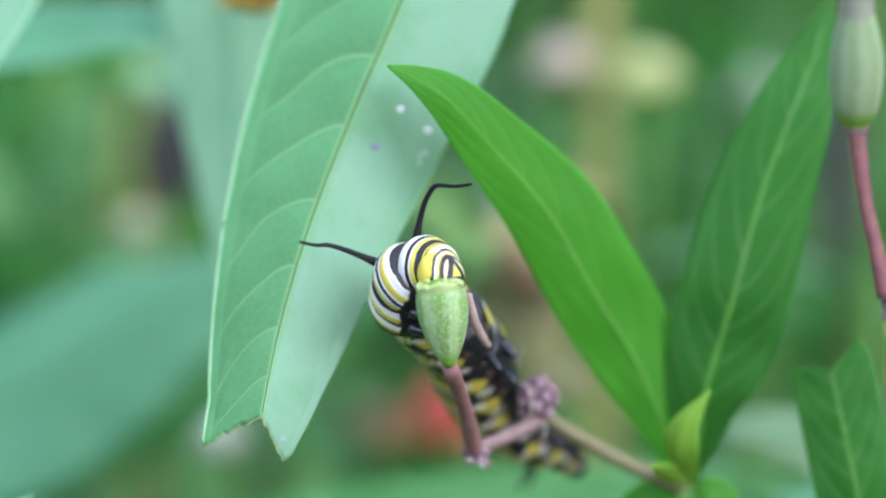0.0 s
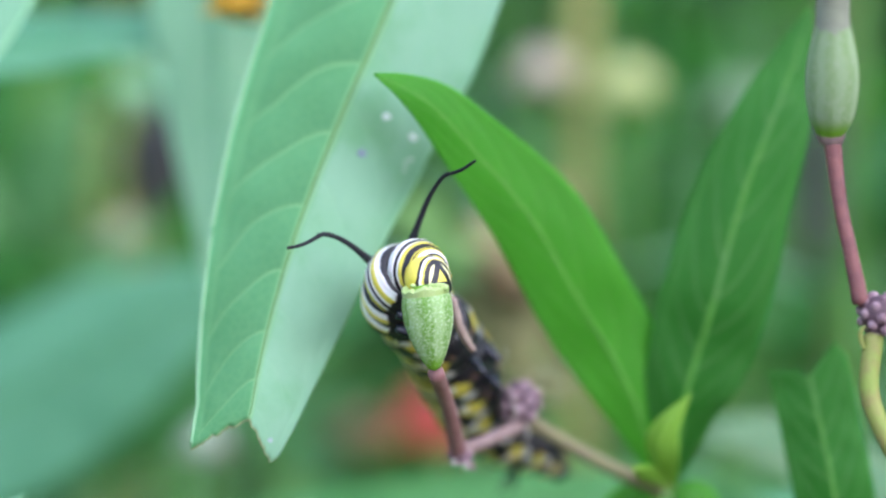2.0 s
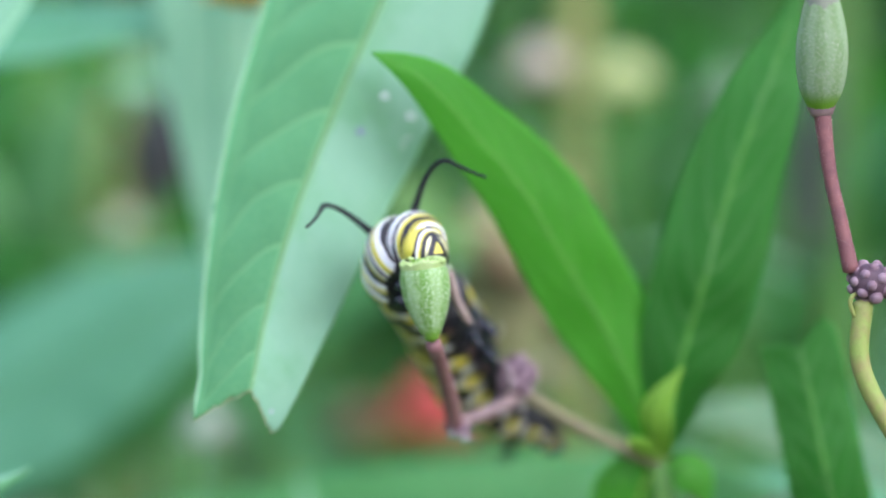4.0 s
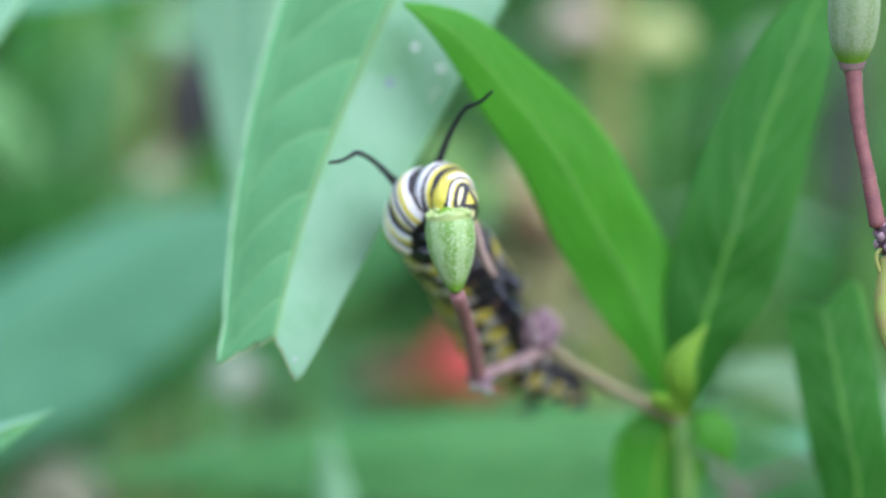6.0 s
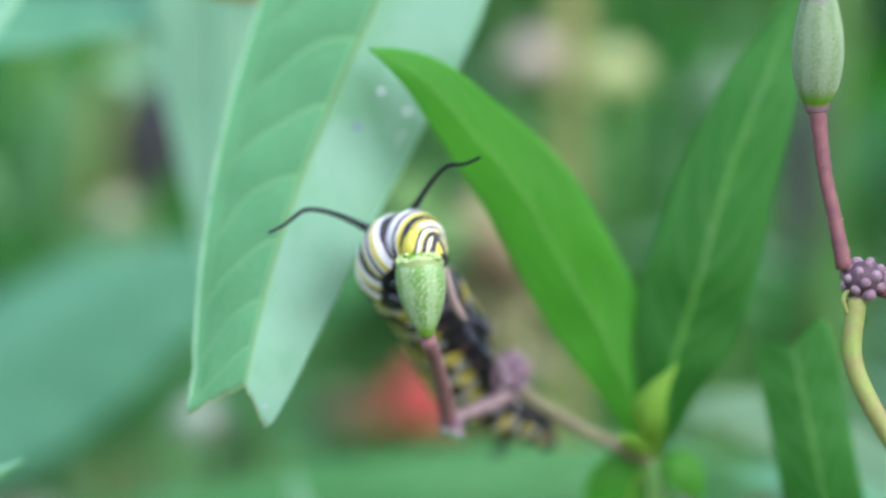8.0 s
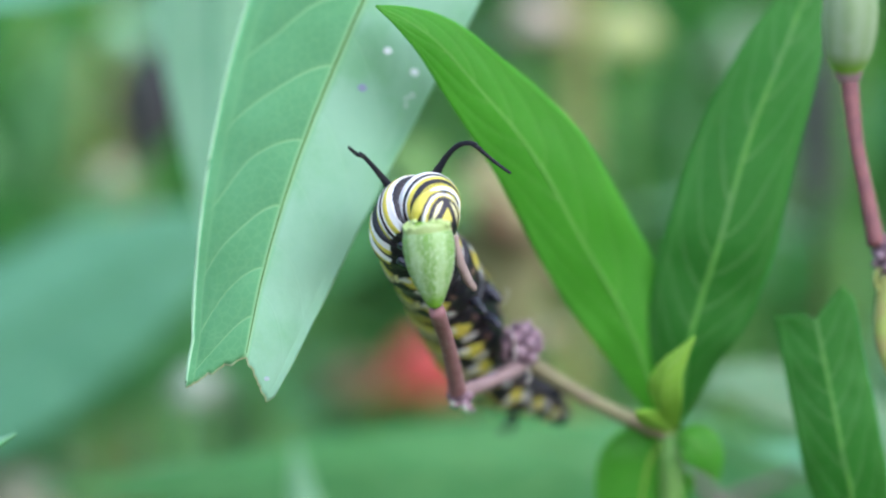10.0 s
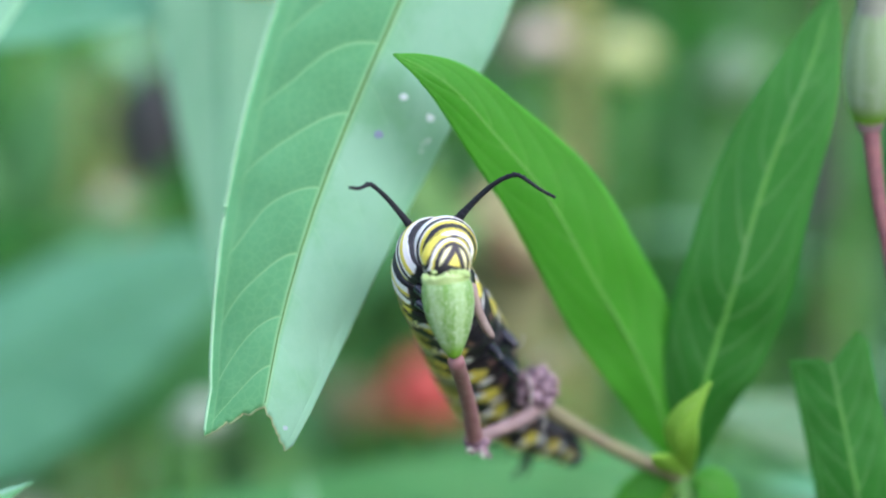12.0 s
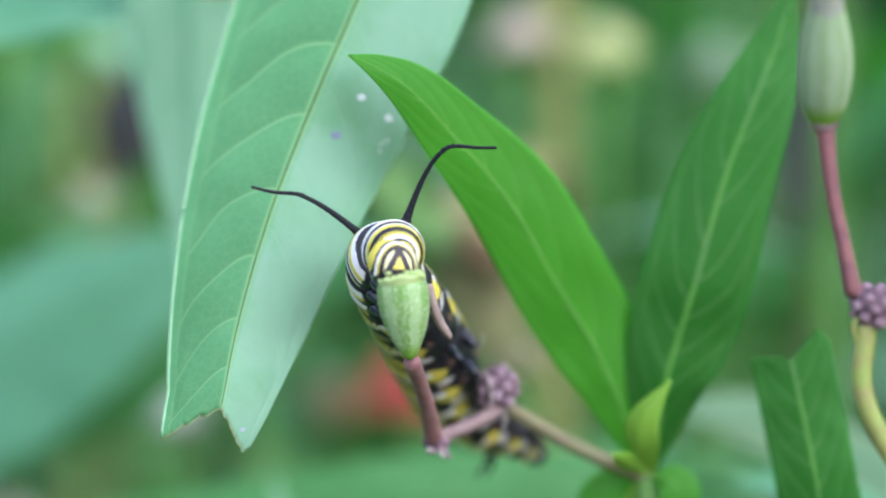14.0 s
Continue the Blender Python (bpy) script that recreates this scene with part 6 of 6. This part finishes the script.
    wave_filament(filaments[1], 1, nods, [
        flick(0, 1.50, 4.56, 4.76, 4.90),
        flick(0.1, 1.71, 6.14, 5.93, 8.39),
        flick(0.2, 1.50, 4.65, 4.58, 5.47),
        flick(0.3, 1.92, 6.17, 4.66, 7.68),
        flick(0.4, 1.24, 6.11, 4.19, 8.52),
        flick(0.5, 1.31, 5.30, 3.58, 7.50),
        flick(0.6, 1.86, 3.58, 4.27, 4.13),
        flick(0.7, 1.58, 5.99, 5.86, 6.54),
        flick(0.8, 1.86, 3.45, 3.03, 5.17),
        flick(0.9, 2.14, 6.00, 5.24, 4.96),
        flick(1, 1.52, 6.55, 6.34, 7.31),
        flick(1.1, 0.48, 4.96, 2.89, 7.51),
        flick(1.2, 1.38, 5.85, 5.65, 7.16),
        flick(1.3, 2.41, 6.20, 5.99, 5.71),
        flick(1.4, 2.20, 5.02, 5.78, 4.47),
        flick(1.5, 2.41, 5.16, 6.67, 4.13),
        flick(1.6, 2.20, 4.68, 6.20, 5.37),
        flick(1.7, 2.76, 5.31, 6.34, 3.79),
        flick(1.8, 1.86, 3.80, 4.97, 1.59),
        flick(1.9, 2.56, 4.84, 6.70, 3.45),
        flick(2, 2.56, 5.53, 5.67, 7.26),
        flick(2.1, 2.42, 5.40, 7.62, 6.79),
        flick(2.2, 2.22, 4.58, 6.03, 2.98),
        flick(2.3, 2.78, 5.56, 6.74, 7.15),
        flick(2.4, 2.23, 5.22, 6.54, 4.73),
        flick(2.5, 1.95, 5.43, 6.48, 5.57),
        flick(2.6, 1.61, 5.73, 4.41, 7.48),
        flick(2.7, 2.95, 4.84, 4.70, 2.74),
        flick(2.8, 2.47, 5.36, 5.78, 5.85),
        flick(2.9, 3.18, 4.95, 6.72, 5.02),
        flick(3, 3.69, 5.68, 6.68, 5.89),
        flick(3.1, 3.37, 5.25, 7.34, 5.82),
        flick(3.2, 3.05, 4.82, 8.01, 5.74),
        flick(3.3, 1.38, 5.85, 5.65, 7.16),
        flick(3.4, 2.41, 6.20, 5.99, 5.71),
        flick(3.5, 2.20, 5.02, 5.78, 4.47),
        flick(3.6, 2.41, 5.16, 6.67, 4.13),
        flick(3.7, 2.20, 4.68, 6.20, 5.37),
        flick(3.8, 2.76, 5.31, 6.34, 3.79),
        flick(3.9, 1.86, 3.80, 4.97, 1.59),
        flick(4, 2.56, 4.84, 6.70, 3.45),
        flick(4.1, 2.56, 5.53, 5.67, 7.26),
        flick(4.2, 2.42, 5.40, 7.62, 6.79),
        flick(4.3, 2.22, 4.58, 6.03, 2.98),
        flick(4.4, 2.78, 5.56, 6.74, 7.15),
        flick(4.5, 2.23, 5.22, 6.54, 4.73),
        flick(4.6, 1.95, 5.43, 6.48, 5.57),
        flick(4.7, 1.61, 5.73, 4.41, 7.48),
        flick(4.8, 2.95, 4.84, 4.70, 2.74),
        flick(4.9, 2.47, 5.36, 5.78, 5.85),
        flick(5, 3.18, 4.95, 6.72, 5.02),
        flick(5.1, 3.69, 5.68, 6.68, 5.89),
        flick(5.2, 3.37, 5.25, 7.34, 5.82),
        flick(5.3, 1.98, 4.94, 5.86, 3.39),
        flick(5.4, 2.47, 4.59, 6.36, 3.04),
        flick(5.5, 2.33, 4.95, 5.80, 3.04),
        flick(5.6, 2.41, 4.95, 6.30, 3.18),
        flick(5.7, 2.97, 4.39, 7.00, 2.76),
        flick(5.8, 1.91, 4.39, 3.33, 6.51),
        flick(5.9, 2.97, 4.46, 7.08, 3.54),
        flick(6, 2.34, 4.96, 4.96, 6.73),
        flick(6.1, 2.12, 3.53, 4.02, 3.95),
        flick(6.2, 4.08, 4.93, 8.87, 4.58),
        flick(6.3, 2.95, 3.79, 6.67, 1.75),
        flick(6.4, 3.50, 5.11, 7.70, 4.27),
        flick(6.5, 2.09, 3.49, 5.09, 3.21),
        flick(6.6, 2.43, 5.55, 6.24, 6.24),
        flick(6.7, 2.76, 4.55, 7.79, 3.65),
        flick(6.8, 1.37, 2.19, 3.42, 3.90),
        flick(6.9, 2.04, 4.77, 5.45, 5.11),
        flick(7, 1.56, 4.60, 5.61, 4.26),
        flick(7.1, 2.72, 4.28, 6.45, 3.40),
        flick(7.2, 2.52, 4.16, 6.28, 2.11),
        flick(7.3, 3.56, 5.48, 8.02, 5.48),
        flick(7.4, 2.75, 3.78, 5.85, 1.38),
        flick(7.5, 2.90, 3.73, 5.87, 1.11),
        flick(7.6, 3.05, 3.54, 6.04, 0.76),
        flick(7.7, 2.79, 3.14, 4.04, 0.14),
        flick(7.8, 2.80, 3.50, 5.60, 0.49),
        flick(7.9, 2.81, 2.81, 6.54, 0.28),
        flick(8, 3.04, 4.10, 6.22, 5.02),
        flick(8.1, 2.47, 2.83, 2.68, -0.00),
        flick(8.2, 3.53, 5.65, 8.12, 6.57),
        flick(8.3, 4.08, 4.93, 8.87, 4.58),
        flick(8.4, 2.95, 3.79, 6.67, 1.75),
        flick(8.5, 3.50, 5.11, 7.70, 4.27),
        flick(8.6, 2.09, 3.49, 5.09, 3.21),
        flick(8.7, 2.43, 5.55, 6.24, 6.24),
        flick(8.8, 2.76, 4.55, 7.79, 3.65),
        flick(8.9, 1.37, 2.19, 3.42, 3.90),
        flick(9, 2.04, 4.77, 5.45, 5.11),
        flick(9.1, 1.56, 4.60, 5.61, 4.26),
        flick(9.2, 2.72, 4.28, 6.45, 3.40),
        flick(9.3, 2.52, 4.16, 6.28, 2.11),
        flick(9.4, 3.56, 5.48, 8.02, 5.48),
        flick(9.5, 2.75, 3.78, 5.85, 1.38),
        flick(9.6, 2.90, 3.73, 5.87, 1.11),
        flick(9.7, 3.05, 3.54, 6.04, 0.76),
        flick(9.8, 2.79, 3.14, 4.04, 0.14),
        flick(9.9, 2.80, 3.50, 5.60, 0.49),
        flick(10, 2.81, 2.81, 6.54, 0.28),
        flick(10.1, 3.04, 4.10, 6.22, 5.02),
        flick(10.2, 2.47, 2.83, 2.68, -0.00),
        flick(10.3, 4.19, 4.94, 8.38, 4.73),
        flick(10.4, 4.26, 4.26, 8.66, 3.25),
        flick(10.5, 3.52, 4.54, 8.60, 4.33),
        flick(10.6, 5.41, 4.47, 10.15, 3.52),
        flick(10.7, 4.87, 3.85, 9.94, 2.97),
        flick(10.8, 4.39, 3.44, 9.25, 1.89),
        flick(10.9, 3.58, 3.24, 5.94, 2.70),
        flick(11, 4.25, 3.91, 8.96, 1.75),
        flick(11.1, 4.92, 4.18, 9.11, 3.51),
        flick(11.2, 4.59, 4.66, 9.32, 3.04),
        flick(11.3, 4.53, 4.86, 8.58, 3.31),
        flick(11.4, 4.19, 4.60, 8.72, 4.53),
        flick(11.5, 4.06, 3.93, 6.29, 1.90),
        flick(11.6, 4.26, 4.26, 7.65, 2.37),
        flick(11.7, 4.40, 3.45, 7.31, 1.35),
        flick(11.8, 4.40, 4.06, 9.14, 3.39),
        flick(11.9, 4.06, 3.39, 7.31, 1.22),
        flick(12, 4.74, 3.93, 8.46, 2.10),
        flick(12.1, 3.73, 3.93, 6.44, 4.07),
        flick(12.2, 4.07, 4.41, 8.34, 3.05),
        flick(12.3, 4.41, 4.48, 8.62, 4.14),
        flick(12.4, 4.28, 4.41, 8.01, 3.06),
        flick(12.5, 4.42, 4.69, 7.34, 4.21),
        flick(12.6, 3.40, 3.88, 6.67, 3.20),
        flick(12.7, 4.09, 4.97, 8.85, 5.18),
        flick(12.8, 3.95, 4.43, 5.45, 2.39),
        flick(12.9, 3.89, 5.19, 7.85, 4.37),
        flick(13, 4.78, 5.05, 9.77, 4.78),
        flick(13.1, 3.41, 4.44, 7.17, 3.62),
        flick(13.2, 3.89, 5.32, 9.55, 5.73),
        flick(13.3, 3.41, 5.12, 8.66, 4.77),
        flick(13.4, 3.75, 5.05, 9.55, 5.39),
        flick(13.5, 3.27, 5.11, 8.38, 4.43),
        flick(13.6, 3.47, 5.59, 8.37, 5.04),
        flick(13.7, 3.60, 5.91, 8.36, 5.44),
        flick(13.8, 3.23, 5.93, 7.66, 5.51),
        flick(13.9, 3.31, 6.10, 7.79, 6.09),
        flick(14, 3.31, 6.36, 7.94, 6.73),
    ])


motions()
